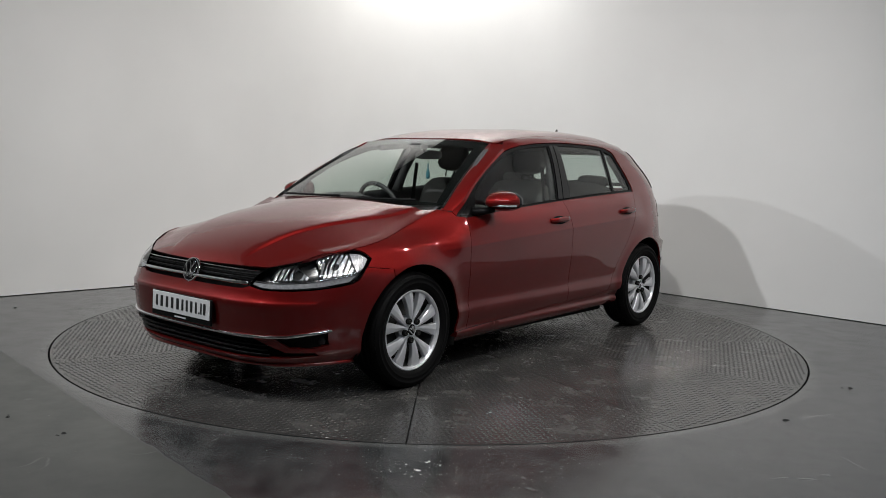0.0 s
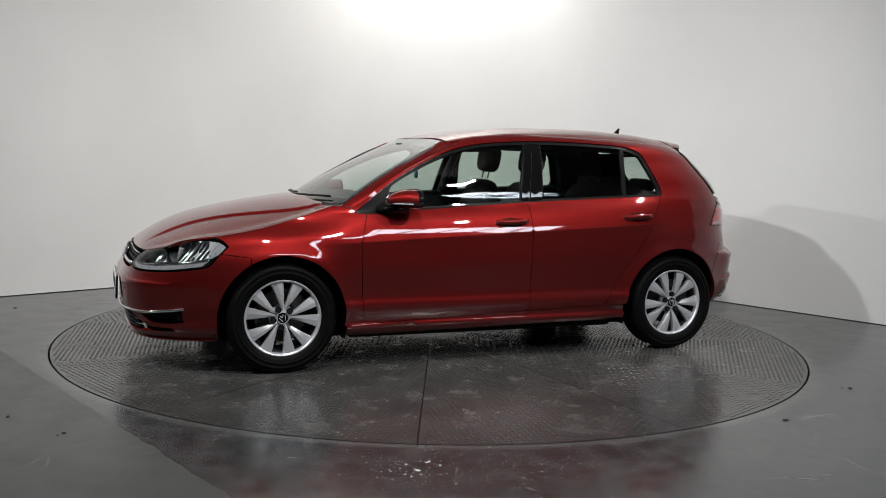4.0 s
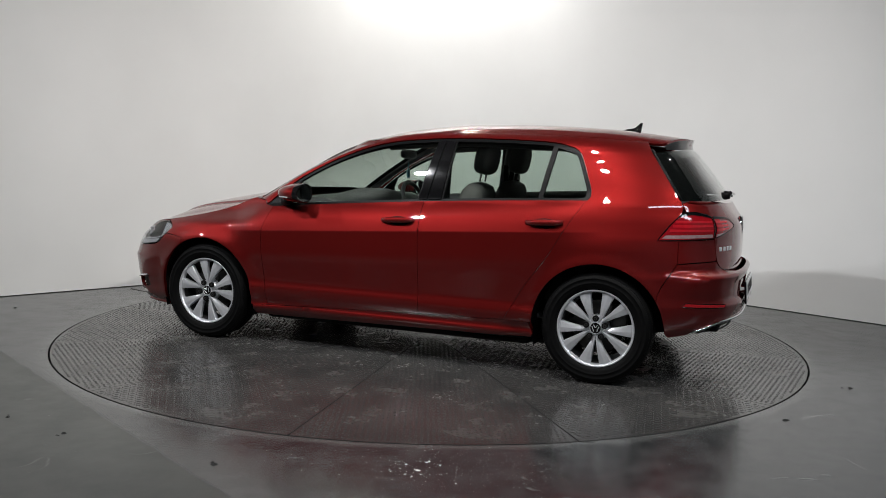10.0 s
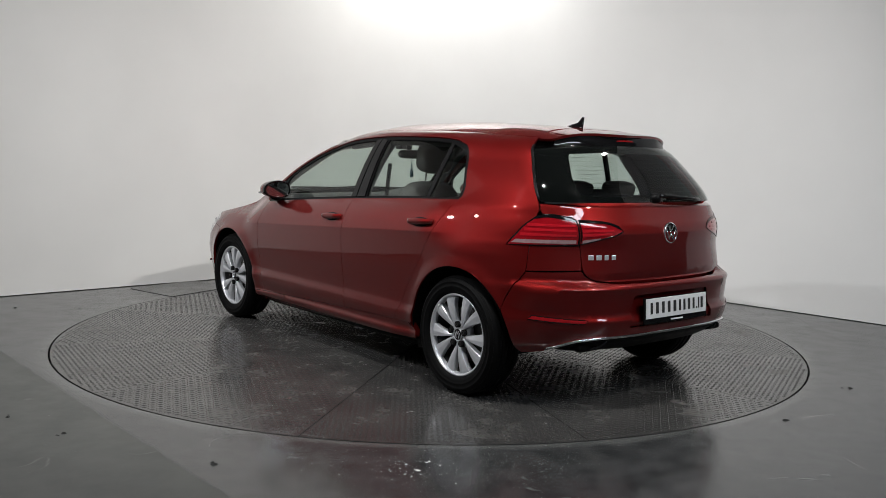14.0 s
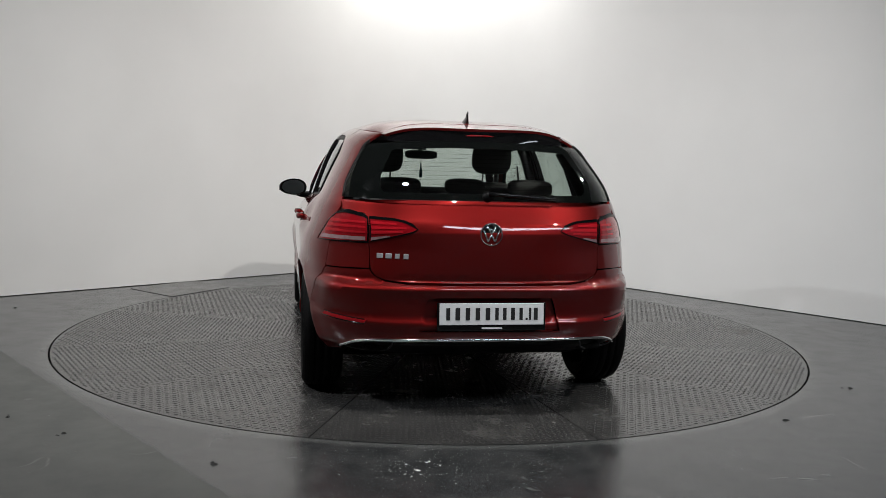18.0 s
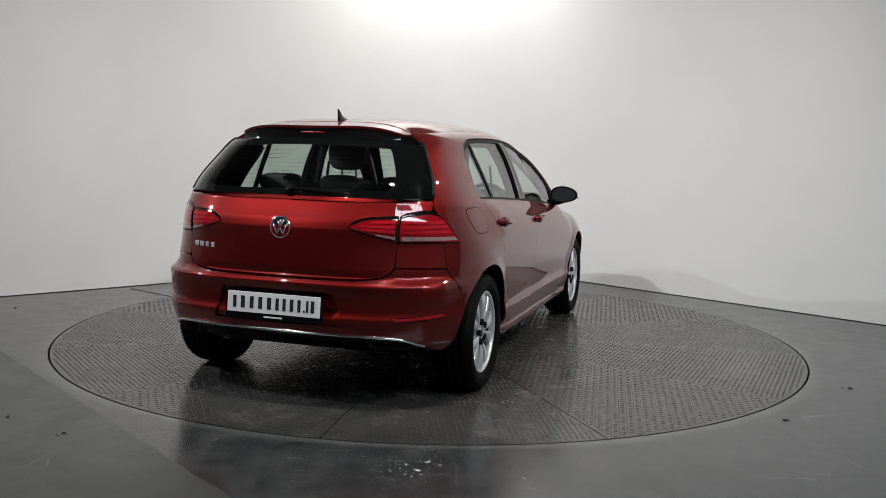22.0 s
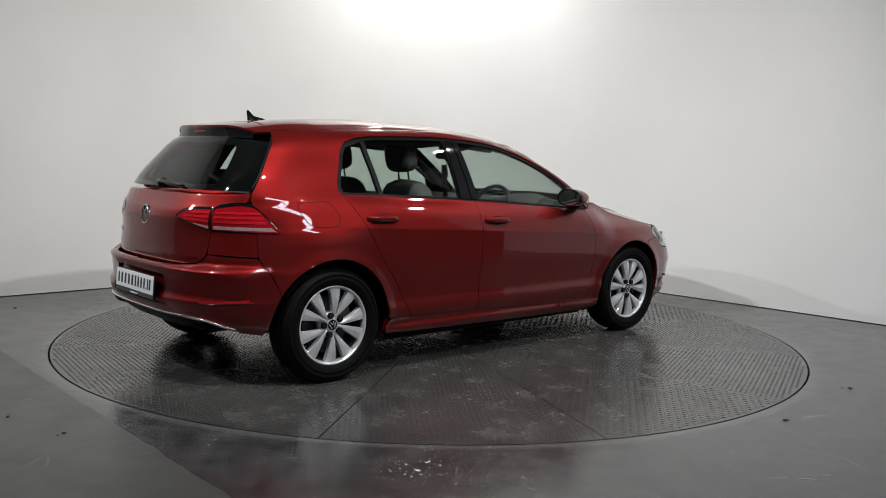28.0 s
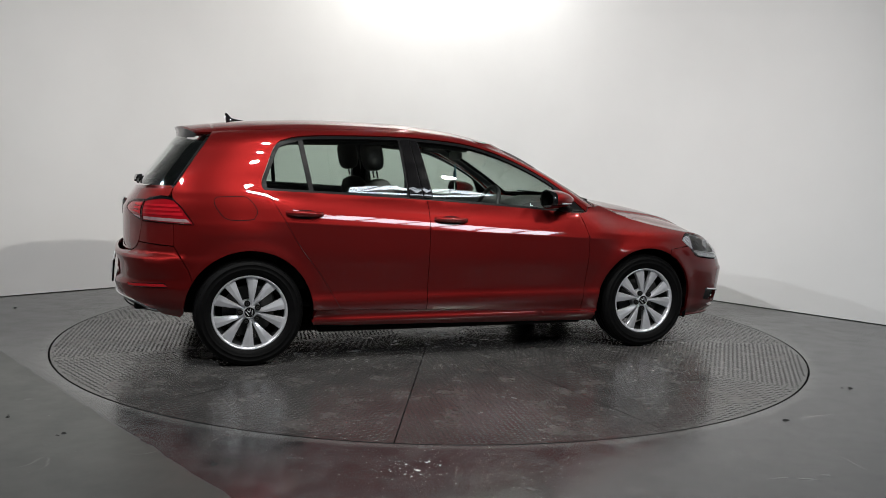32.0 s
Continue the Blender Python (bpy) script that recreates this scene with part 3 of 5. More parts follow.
RED_REFLEX = simple("red_reflex", (0.24, 0.006, 0.009), 0.2, grain=0.1, scale=120)
PLATE_WHITE = simple("plate_white", (0.70, 0.71, 0.72), 0.35, grain=0.03)
PLATE_INK = simple("plate_ink", (0.012, 0.012, 0.013), 0.5)
FABRIC = simple("grey_seat_fabric", (0.055, 0.054, 0.053), 0.9, grain=0.25, scale=220, bumpy=0.2)
FABRIC_LIGHT = simple("light_seat_fabric", (0.075, 0.073, 0.071), 0.9, grain=0.2, scale=220, bumpy=0.2)
CABIN = simple("cabin_plastic", (0.028, 0.028, 0.030), 0.6, bumpy=0.1)
HEADLINER = simple("headliner_cloth", (0.14, 0.14, 0.135), 0.95, grain=0.1, scale=150)
MIRROR_GLASS = simple("mirror_glass", (0.78, 0.82, 0.81), 0.02, 1.0, grain=0.0)
BLUE_GREEN = simple("air_freshener_plastic", (0.05, 0.17, 0.21), 0.3)


# ---- the car ----
car = tagged(new("car"), "dark metallic red five-door hatchback parked on the turntable", "car")


def crease(x0, x1):
    """Three close lines that keep the pressed edge along the doors sharp."""
    out = []
    for d in (-0.005, 0.0, 0.005, 0.022, 0.045):
        out.append([(x, 0.80 - 0.0508 * (min(x, 1.3) + 0.173) + d) for x in np.arange(x0, x1, 0.025)])
    return out


# lines that panels share
HOOD_LINE = soft((1.80, 0.757), (1.60, 0.787), (1.40, 0.826), (1.20, 0.880), (1.08, 0.925), (1.0, 0.952))
DOOR_F = soft((0.838, 0.262), (0.850, 0.38), (0.866, 0.60), (0.868, 0.72), (0.857, 0.79), (0.822, 0.905))
DOOR_M = hard((-0.236, 0.302), (-0.232, 0.70), (-0.230, 0.982))
DOOR_R = soft((-0.775, 0.318), (-0.82, 0.394), (-0.90, 0.528), (-1.027, 0.699), (-1.12, 0.859), (-1.205, 1.0), (-1.228, 1.030))
BELT = soft((0.822, 0.905), (0.5, 0.932), (0.1, 0.960), (-0.23, 0.982), (-0.8, 1.012), (-1.228, 1.030))
SILL_TOP = hard((0.945, 0.258), (0.838, 0.262), (-0.236, 0.302), (-0.775, 0.318), (-0.925, 0.318))
WIN_TOP = soft((0.885, 0.917), (0.63, 1.108), (0.34, 1.255), (0.07, 1.334), (-0.32, 1.366), (-0.70, 1.366), (-0.99, 1.352), (-1.115, 1.322))
WIN_BACK = soft((-1.115, 1.322), (-1.155, 1.285), (-1.215, 1.15), (-1.240, 1.085), (-1.240, 1.045), (-1.228, 1.030))
ROOF_RAIL = [(x, float(rail_z(x))) for x in np.arange(-1.50, 0.16, 0.03)] + soft((0.20, 1.326), (0.36, 1.262), (0.645, 1.117), (0.905, 0.936))
D_EDGE = soft((-1.50, 1.368), (-1.530, 1.325), (-1.620, 1.20), (-1.710, 1.07), (-1.733, 1.035))
LAMP_OUT_TOP = soft((-1.733, 1.035), (-1.745, 1.000), (-1.738, 0.972))
LAMP_FRONT = soft((-1.738, 0.972), (-1.69, 0.92), (-1.64, 0.85), (-1.625, 0.825))


def between(line, x0, x1):
    lo, hi = min(x0, x1), max(x0, x1)
    r = [p for p in line if lo - 1e-4 <= p[0] <= hi + 1e-4]
    return r if (r[0][0] - r[-1][0]) * (x0 - x1) >= 0 else r[::-1]


fa = arc(AXLE_F, WHEEL_Z, ARCH_R, -20, 195, 60)
ra = arc(AXLE_R, WHEEL_Z, ARCH_R + 0.007, -8, 195, 60)

# front wing
ffirst = [(1.499, 0.6262)] + [p for p in fa if p[0] <= 1.495 and (p[1] > 0.258 or p[0] > 1.3)]
wing = loop(ffirst, [(0.955, 0.258)], DOOR_F, [(0.888, 0.914), (0.908, 0.938)], HOOD_LINE[::-1], soft((1.80, 0.757), (1.70, 0.772), (1.64, 0.752), (1.615, 0.725)), hard((1.655, 0.685), (1.50, 0.664)))
skin("front_wing", car, PAINT, side_p, wing, flip=True, lines=crease(0.86, 1.2))

# doors
fd = skin("front_door", car, PAINT, side_p, loop(DOOR_F[::-1], between(SILL_TOP, 0.838, -0.236), DOOR_M, between(BELT, -0.23, 0.822)), flip=True, lines=crease(-0.24, 0.88))
rd = skin("rear_door", car, PAINT, side_p, loop(DOOR_M[::-1], between(SILL_TOP, -0.236, -0.775), DOOR_R, between(BELT, -1.228, -0.23)), flip=True, lines=crease(-1.2, -0.23))

# sill
skin("sill", car, PAINT, side_p, loop(SILL_TOP, hard((-0.925, 0.318), (-0.950, 0.25), (-0.94, 0.225), (0.90, 0.188), (0.945, 0.20), (0.945, 0.258))), flip=True, depth=0.03)

# rear quarter with roof rail and windscreen pillar
QL = loop(WIN_BACK, DOOR_R[::-1], [(-0.80, 0.318), (-0.925, 0.318)], [p for p in ra if p[1] > 0.32 and p[0] > -1.632], [(-1.6362, 0.4985)], hard((-1.66, 0.57), (-1.70, 0.64), (-1.735, 0.70), (-1.735, 0.828), (-1.625, 0.825)),
          LAMP_FRONT[::-1], LAMP_OUT_TOP[::-1], D_EDGE[::-1], ROOF_RAIL, [(0.905, 0.936), (0.885, 0.920)], WIN_TOP)
uni = skin("quarter_panel", car, PAINT, side_p, QL, flip=True, gap=0.001, lines=crease(-1.6, -1.02))

# corner under the rear lamp
skin("lamp_corner", car, PAINT, rear_p, loop(hard(TS(-1.737, 0.702), TS(-1.737, 0.826)), hard(TS(-1.737, 0.826), T(0.579, 0.832)), hard(T(0.579, 0.832), T(0.574, 0.712)), hard(T(0.574, 0.712), TS(-1.737, 0.702))), flip=False, grid=0.02)

# bonnet
bon = np.array([front_p(np.array([F(y, z)]))[0] for y, z in zip(np.linspace(0, 0.52, 10), np.linspace(0.668, 0.680, 10))])
edge = [tuple(p) for p in bon] + [(x, float(side_y(x, z)), z) for x, z in [(1.90, 0.722)] + HOOD_LINE]
ex = np.array([p[0] for p in edge])[::-1]
ey = np.array([p[1] for p in edge])[::-1]
ez = np.array([p[2] for p in edge])[::-1]
order = np.argsort(ex)
ex, ey, ez = ex[order], ey[order], ez[order]
bonnet_c = curve((0.98, 0.997), (1.15, 0.981), (1.41, 0.941), (1.707, 0.875), (1.875, 0.812), (1.96, 0.768), (2.03, 0.720), (2.083, 0.668))


def bonnet_p(p):
    x, y = p[:, 0], p[:, 1]
    ye, ze = np.interp(x, ex, ey), np.interp(x, ex, ez)
    r = np.clip(np.abs(y) / np.maximum(ye, 0.02), 0, 1.2)
    z = ze + np.maximum(bonnet_c(x) - ze, 0) * (1 - r ** 2.3)
    # pressed line from the pillar foot to the grille's corner
    yl = 0.30 + (2.05 - x) * 0.30
    z = z - 0.012 * step(-0.006, 0.020, np.abs(y) - yl) * step(2.05, 1.9, x) * step(1.02, 0.86, r)
    return np.stack([x, y, z], 1)


half = [(p[0], p[1]) for p in edge]
back = soft((1.0, half[-1][1]), (1.055, 0.5), (1.085, 0.25), (1.095, 0.0))
bonnet = loop(half, back, [(x, -y) for x, y in back[::-1]], [(x, -y) for x, y in half[::-1]])
skin("bonnet", car, PAINT, bonnet_p, bonnet, both=False, grid=0.03, lines=[[(x, sg_ * (0.30 + (2.05 - x) * 0.30 + d)) for x in np.arange(1.1, 2.04, 0.03)] for d in (-0.006, 0.001, 0.007, 0.013, 0.020) for sg_ in (1, -1)])

# roof
roof_c = curve((-1.80, 1.376), (-1.6, 1.410), (-1.2, 1.451), (-0.8, 1.467), (-0.4, 1.463), (0.0, 1.426), (0.25, 1.376))
ys_ = curve((-1.80, 0.440), (-1.50, float(side_y(-1.50, rail_z(-1.50)))), (-1.2, float(side_y(-1.2, rail_z(-1.2)))), (-0.8, float(side_y(-0.8, rail_z(-0.8)))), (-0.3, float(side_y(-0.3, rail_z(-0.3)))), (0.22, float(side_y(0.22, 1.348))))


def roof_p(p):
    x, y = p[:, 0], p[:, 1]
    ye = ys_(x)
    ze = rail_z(np.maximum(x, -1.75))
    r = np.clip(np.abs(y) / ye, 0, 1.15)
    return np.stack([x, y, ze + (roof_c(x) - ze) * (1 - r ** 4.5)], 1)


R_F = soft((0.22, float(ys_(0.22))), (0.245, 0.40), (0.26, 0.2), (0.265, 0.0))
R_S = [(x, float(ys_(x))) for x in np.arange(-1.50, 0.221, 0.03)]
roof = loop(R_S, R_F, [(x, -y) for x, y in R_F[::-1]], [(x, -y) for x, y in R_S[::-1]])
skin("roof", car, PAINT, roof_p, roof, both=False, grid=0.04, gap=0.001)
skin("headliner", car, HEADLINER, roof_p, inset(roof, 0.03), both=False, grid=0.06, sink=0.035, rim=False)
sp_half = soft((-1.502, 0.484), (-1.555, 0.478), (-1.602, 0.452), (-1.655, 0.32), (-1.69, 0.15), (-1.70, 0.0))
sp = loop(sp_half, [(x, -y) for x, y in sp_half[::-1]])
spoiler = skin("roof_spoiler", car, PAINT, roof_p, sp, both=False, grid=0.03, depth=0.013, gap=0.001)[0]
# black underside that runs from the lip forwards to the rear screen
b = bmesh.new()
rows_ = []
for k in range(-20, 21):
    v = k / 20
    lip_y = 0.447 * v
    lip_x = float(np.interp(abs(lip_y), [0.0, 0.15, 0.32, 0.447], [-1.697, -1.687, -1.652, -1.602]))
    lz = float(roof_p(np.array([[lip_x, lip_y]]))[0][2]) - 0.013
    low = rear_p(np.array([T(0.462 * v, 1.328)]))[0]
    rows_.append([b.verts.new((lip_x, lip_y, lz)), b.verts.new((lip_x * 0.6 + (low[0] + 0.03) * 0.4, 0.452 * v, lz * 0.55 + 0.45 * 1.345)), b.verts.new((low[0] + 0.012, low[1], 1.326))])
for p0, p1 in zip(rows_, rows_[1:]):
    for k in range(2):
        b.faces.new((p0[k], p0[k + 1], p1[k + 1], p1[k]))
bmesh.ops.recalc_face_normals(b, faces=b.faces[:])
part("spoiler_underside", b, GLOSS_BLACK, spoiler, "gloss black underside", True)
b = sweep_bm([(-1.683 + 0.02 * (abs(k) / 5) ** 2, 0.05 * k * 0.6, 1.362 - 0.0005 * k * k) for k in range(-5, 6)], 0.007, 6)
part("brake_lamp", b, RED_REFLEX, spoiler, "dark red high brake lamp", True)

# front bumper
top_b = hard(F(0.0, 0.573), F(0.43, 0.577)) + soft(F(0.47, 0.590), F(0.57, 0.575), FS(1.93, 0.583), FS(1.75, 0.607), FS(1.70, 0.640), FS(1.66, 0.683)) + hard(FS(1.50, 0.6655))
low_b = [FS(1.501, 0.6252)] + [FS(x, z) for x, z in fa if x > 1.505 and z > 0.195][::-1]
bot_b = soft(FS(1.662, 0.192), FS(1.85, 0.187), F(0.72, 0.184), F(0.5, 0.184), F(0.25, 0.182), F(0.0, 0.182))
left = loop(top_b, low_b, bot_b)
bumper = loop([(-a, z) for a, z in left[::-1]], left)
seen_pts = []
for p in bumper:
    if not seen_pts or math.dist(p, seen_pts[-1]) > 0.004:
        seen_pts.append(p)
bumper = seen_pts
g_half = soft(F(0.0, 0.330), F(0.3, 0.333), F(0.50, 0.337)) + hard(F(0.52, 0.330), F(0.645, 0.266), F(0.735, 0.262), F(0.74, 0.246)) + soft(F(0.68, 0.238), F(0.5, 0.230), F(0.3, 0.226), F(0.0, 0.225))
low_grille = loop([(-a, z) for a, z in g_half[::-1]], g_half)
fog = loop(hard(F(0.60, 0.350), FS(1.865, 0.368), FS(1.85, 0.300)), soft(FS(1.85, 0.300), F(0.73, 0.285), F(0.66, 0.290)), hard(F(0.66, 0.290), F(0.60, 0.350)))
fog_r = [(-a, z) for a, z in fog[::-1]]
fb = skin("front_bumper", car, PAINT, front_p, bumper, both=False, holes=(low_grille, fog, fog_r), grid=0.026, depth=0.02, lines=[[F(y, z) for y in np.arange(-0.76, 0.77, 0.02)] for z in (0.500, 0.506, 0.512, 0.519, 0.526)])[0]
skin("grille_backing", fb, UNDER, front_p, inset(low_grille, -0.01), both=False, sink=0.06, rim=False)
for z in (0.248, 0.274, 0.300):
    half_g = [front_p(np.array([F(y, z)]))[0] - np.array([0.022, 0, 0]) for y in np.linspace(-0.56, 0.56, 23)]
    part("grille_bar", sweep_bm(half_g, 0.008, 6, flat=1.6), SATIN_BLACK, fb, smooth=True)
strip = [front_p(np.array([F(y, 0.343 + 0.02 * max(0, abs(y) - 0.45))]))[0] + np.array([0.003, 0, 0]) for y in np.linspace(-0.66, 0.66, 34)]
ends = [front_p(np.array([FS(x, z)]))[0] + np.array([0.002, 0.004, 0]) for x, z in ((1.97, 0.360), (1.92, 0.366), (1.87, 0.374), (1.852, 0.376))]
strip = [tuple(p * np.array([1, -1, 1])) for p in ends[::-1]] + [tuple(p) for p in strip] + [tuple(p) for p in ends]
part("chrome_strip", sweep_bm(strip, 0.0085, 8), CHROME, fb, "thin chrome strip", True)
for s, fp in ((1, fog), (-1, fog_r)):
    h = skin("fog_lamp_housing", fb, SATIN_BLACK, front_p, inset(fp, -0.004), both=False, sink=0.028, grid=0.02, rim=False)[0]
    c = front_p(np.array([FS(1.90, 0.325)]))[0]
    b = lathe_bm([(0.0, 0.012), (0.03, 0.008), (0.036, 0.0), (0.036, -0.02)], 20)
    ob = part("fog_lamp", b, LAMP_DARK, fb, "small round fog lamp", True)
    ob.matrix_local = Matrix.Translation((c[0] - 0.028, s * (c[1] - 0.028), c[2])) @ Matrix.Rotation(radians(-45 * s), 4, "Z") @ (Matrix.Identity(4) if s > 0 else Matrix.Rotation(math.pi, 4, "Z"))
lip_a = FS(1.68, 0.196)[0]
lip = [tuple(v) for v in front_p(np.array([(lip_a * k / 40, 0.194) for k in range(-40, 41)]))]
part("front_lip", sweep_bm(lip, 0.011, 8, flat=1.2), PAINT, fb, smooth=True)

# upper grille
gu_half = hard(F(0.0, 0.664), F(0.49, 0.672)) + hard(F(0.485, 0.668), F(0.435, 0.582), F(0.0, 0.577))
gu = loop([(-a, z) for a, z in gu_half[::-1]], gu_half)
grille = skin("front_grille", car, UNDER, front_p, gu, both=False, sink=0.03, depth=0.03, gap=0, label="black slatted front grille with chrome bar")[0]
for z, mt, r in ((0.600, CHROME, 0.0105), (0.622, SATIN_BLACK, 0.006), (0.641, SATIN_BLACK, 0.006), (0.659, CHROME, 0.0035)):
    w = 0.440 + (z - 0.58) * 0.6
    ln = [front_p(np.array([F(y, z)]))[0] - np.array([0.014 if mt is SATIN_BLACK else 0.002, 0, 0]) for y in np.linspace(-w, w, 25)]
    part("chrome_bar" if mt is CHROME else "grille_slat", sweep_bm(ln, r, 6), mt, grille, smooth=True)


def emblem(name, at, m, r):
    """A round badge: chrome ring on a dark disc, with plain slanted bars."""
    disc = part(name, lathe_bm([(0, 0.004), (r * 0.86, 0.003), (r * 0.9, -0.01)], 40), GLOSS_BLACK, car, "round dark badge in a chrome ring", True)
    disc.matrix_local = Matrix.Translation(at) @ m
    part("ring", lathe_bm([(r * 0.86, 0.0), (r * 0.9, 0.008), (r * 0.97, 0.007), (r, -0.004), (r * 0.9, -0.012), (r * 0.84, -0.006)], 48, True), CHROME, disc, smooth=True)
    for x0, z0, x1, z1 in ((-0.36, 0.66, -0.02, 0.08), (0.36, 0.66, 0.02, 0.08), (-0.68, 0.36, -0.30, -0.62), (0.68, 0.36, 0.30, -0.62), (-0.30, -0.62, 0.0, -0.02), (0.30, -0.62, 0.0, -0.02)):
        part("bar", sweep_bm([(x0 * r, 0.006, z0 * r), (x1 * r, 0.006, z1 * r)], r * 0.075, 6), CHROME, disc, smooth=True)
    return disc


emblem("front_badge", (2.122, 0, 0.625), Matrix.Rotation(radians(-90), 4, "Z") @ Matrix.Rotation(radians(18), 4, "X"), 0.066)
emblem("rear_badge", (-2.012, 0, 0.888), Matrix.Rotation(radians(90), 4, "Z") @ Matrix.Rotation(radians(4), 4, "X"), 0.056)

# headlamps
HL = loop(soft(F(0.462, 0.600), F(0.482, 0.640), F(0.515, 0.680)), soft(F(0.515, 0.680), FS(1.94, 0.713), FS(1.84, 0.752), FS(1.72, 0.771), FS(1.65, 0.755), FS(1.615, 0.725)),
          soft(FS(1.615, 0.725), FS(1.67, 0.675), FS(1.70, 0.640), FS(1.75, 0.607)), soft(FS(1.75, 0.607), FS(1.93, 0.586), F(0.57, 0.579), F(0.47, 0.594)))
HL_LOW = loop(hard(F(0.475, 0.602), F(0.48, 0.614)), soft(F(0.48, 0.612), F(0.6, 0.611), FS(1.93, 0.622), FS(1.72, 0.650)), hard(FS(1.72, 0.650), FS(1.765, 0.614)), soft(FS(1.765, 0.614), FS(1.93, 0.593), F(0.57, 0.585), F(0.48, 0.598)))
HL_IN = loop(hard(F(0.56, 0.622), F(0.575, 0.682)), hard(F(0.575, 0.682), FS(1.955, 0.700)), hard(FS(1.955, 0.700), FS(1.935, 0.630)), hard(FS(1.935, 0.630), F(0.56, 0.622)))
HL_OUT = loop(hard(FS(1.885, 0.636), FS(1.87, 0.728)), soft(FS(1.87, 0.728), FS(1.76, 0.752), FS(1.68, 0.748), FS(1.645, 0.725)), hard(FS(1.645, 0.725), FS(1.69, 0.672), FS(1.73, 0.660)), hard(FS(1.73, 0.660), FS(1.885, 0.636)))
def bowl_lift(a0, z0, wide, deep):
    """The nose's skin, sunk into a faceted bowl round (a0, z0)."""
    def lift(p):
        u = p[:, 0] * 30
        saw = np.abs((u - np.floor(u)) * 2 - 1)
        bowl = np.exp(-(((np.abs(p[:, 0]) - a0) / wide) ** 2 + ((p[:, 1] - z0) / 0.045) ** 2))
        base = front_p(p)
        d = np.array([[1.55, 0.0, 0.66]]) - base
        return base + d / np.linalg.norm(d, axis=1, keepdims=True) * (0.008 + deep * bowl + 0.004 * saw)[:, None]
    return lift


for s in (1, -1):
    def mir(poly):
        return poly if s > 0 else [(-a, z) for a, z in poly[::-1]]
    lens = skin("headlamp", car, LENS, front_p, mir(HL), "clear headlamp with two chrome reflectors", both=False, grid=0.025, depth=0.004)[0]
    lens.visible_shadow = False
    skin("housing", lens, LAMP_DARK, front_p, mir(HL), both=False, sink=0.05, grid=0.03, depth=-0.048)
    skin("light_strip", lens, LAMP_GREY, front_p, mir(HL_LOW), both=False, sink=0.012, grid=0.03, depth=0.02)
    guide = soft(F(0.478, 0.616), F(0.6, 0.616), FS(1.93, 0.627), FS(1.80, 0.642), FS(1.715, 0.655))
    pts_ = np.array(mir(guide))
    part("chrome_line", sweep_bm([tuple(v) for v in front_p(pts_) - normals(front_p, pts_) * 0.010], 0.0042, 6), CHROME, lens, smooth=True)
    for q, (a_, z_), wide, deep in ((HL_IN, FS(1.968, 0.662), 0.05, 0.045), (HL_OUT, FS(1.80, 0.695), 0.07, 0.030)):
        skin("reflector_chamber", lens, REFLECTOR, bowl_lift(a_, z_, wide, deep), mir(q), "faceted chrome chamber", both=False, sink=0.020, grid=0.007, gap=0, depth=-0.014)
    HL_END = loop(soft(FS(1.715, 0.760), FS(1.665, 0.752), FS(1.632, 0.727)), hard(FS(1.632, 0.727), FS(1.675, 0.684), FS(1.715, 0.665)), hard(FS(1.715, 0.665), FS(1.715, 0.760)))
    skin("side_reflector", lens, LAMP_GREY, front_p, mir(HL_END), "silver outer end", both=False, sink=0.016, grid=0.02, gap=0, depth=0.02)
    for c2, w in ((FS(1.88, 0.675), 0.05),):
        c = front_p(np.array([c2]))[0]
        n = normals(front_p, np.array([c2]))[0]
        ob = part("divider", box_bm(0.012, 0.03, 0.075, (0, 0, 0), 0.004), LAMP_GREY, lens, smooth=False)
        ob.matrix_local = Matrix.Translation((c[0] - n[0] * 0.03, (c[1] - n[1] * 0.03) * s, c[2])) @ Matrix.Rotation(radians(-35 * s), 4, "Z") @ Matrix.Rotation(radians(-14), 4, "Y")


# windscreen
WZ0, WZ1 = 0.945, 1.372


def screen_p(p):
    y, z = p[:, 0], p[:, 1]
    t = (z - WZ0) / (WZ1 - WZ0)
    half = 0.73 - 0.20 * t
    x = 1.115 - 0.84 * t + 0.035 * np.sin(math.pi * np.clip(t, 0, 1)) - (0.16 - 0.10 * t) * (np.abs(y) / half) ** 2.2
    return np.stack([x, y, z], 1)


def pillar_edge(z):
    """Where the windscreen meets the pillar at that height."""
    t = (z - WZ0) / (WZ1 - WZ0)
    return 0.722 - 0.19 * np.maximum(t, 0) ** 1.1


scr_half = [(pillar_edge(z), z) for z in np.linspace(0.952, 1.348, 22)] + soft((pillar_edge(1.348), 1.348), (0.40, 1.362), (0.2, 1.369), (0.0, 1.371))
scr = loop(scr_half, [(-y, z) for y, z in scr_half[::-1]], soft((-0.70, 0.952), (-0.35, 0.962), (0, 0.967), (0.35, 0.962), (0.70, 0.952)))
scr_in = loop(soft((0.655, 0.99), (0.60, 1.10), (0.535, 1.22), (0.475, 1.315)), soft((0.475, 1.315), (0.2, 1.333), (0.0, 1.335), (-0.2, 1.333), (-0.475, 1.315)), soft((-0.475, 1.315), (-0.535, 1.22), (-0.60, 1.10), (-0.655, 0.99)), soft((-0.655, 0.99), (0, 1.005), (0.655, 0.99)))
ws = skin("windscreen", car, SCREEN, screen_p, scr, "curved clear windscreen with a black border", both=False, flip=False, grid=0.05, depth=0.005)[0]
ws.visible_shadow = False
skin("screen_border", ws, FRIT, screen_p, inset(scr, 0.002), both=False, holes=(scr_in,), grid=0.05, sink=0.006, rim=False)
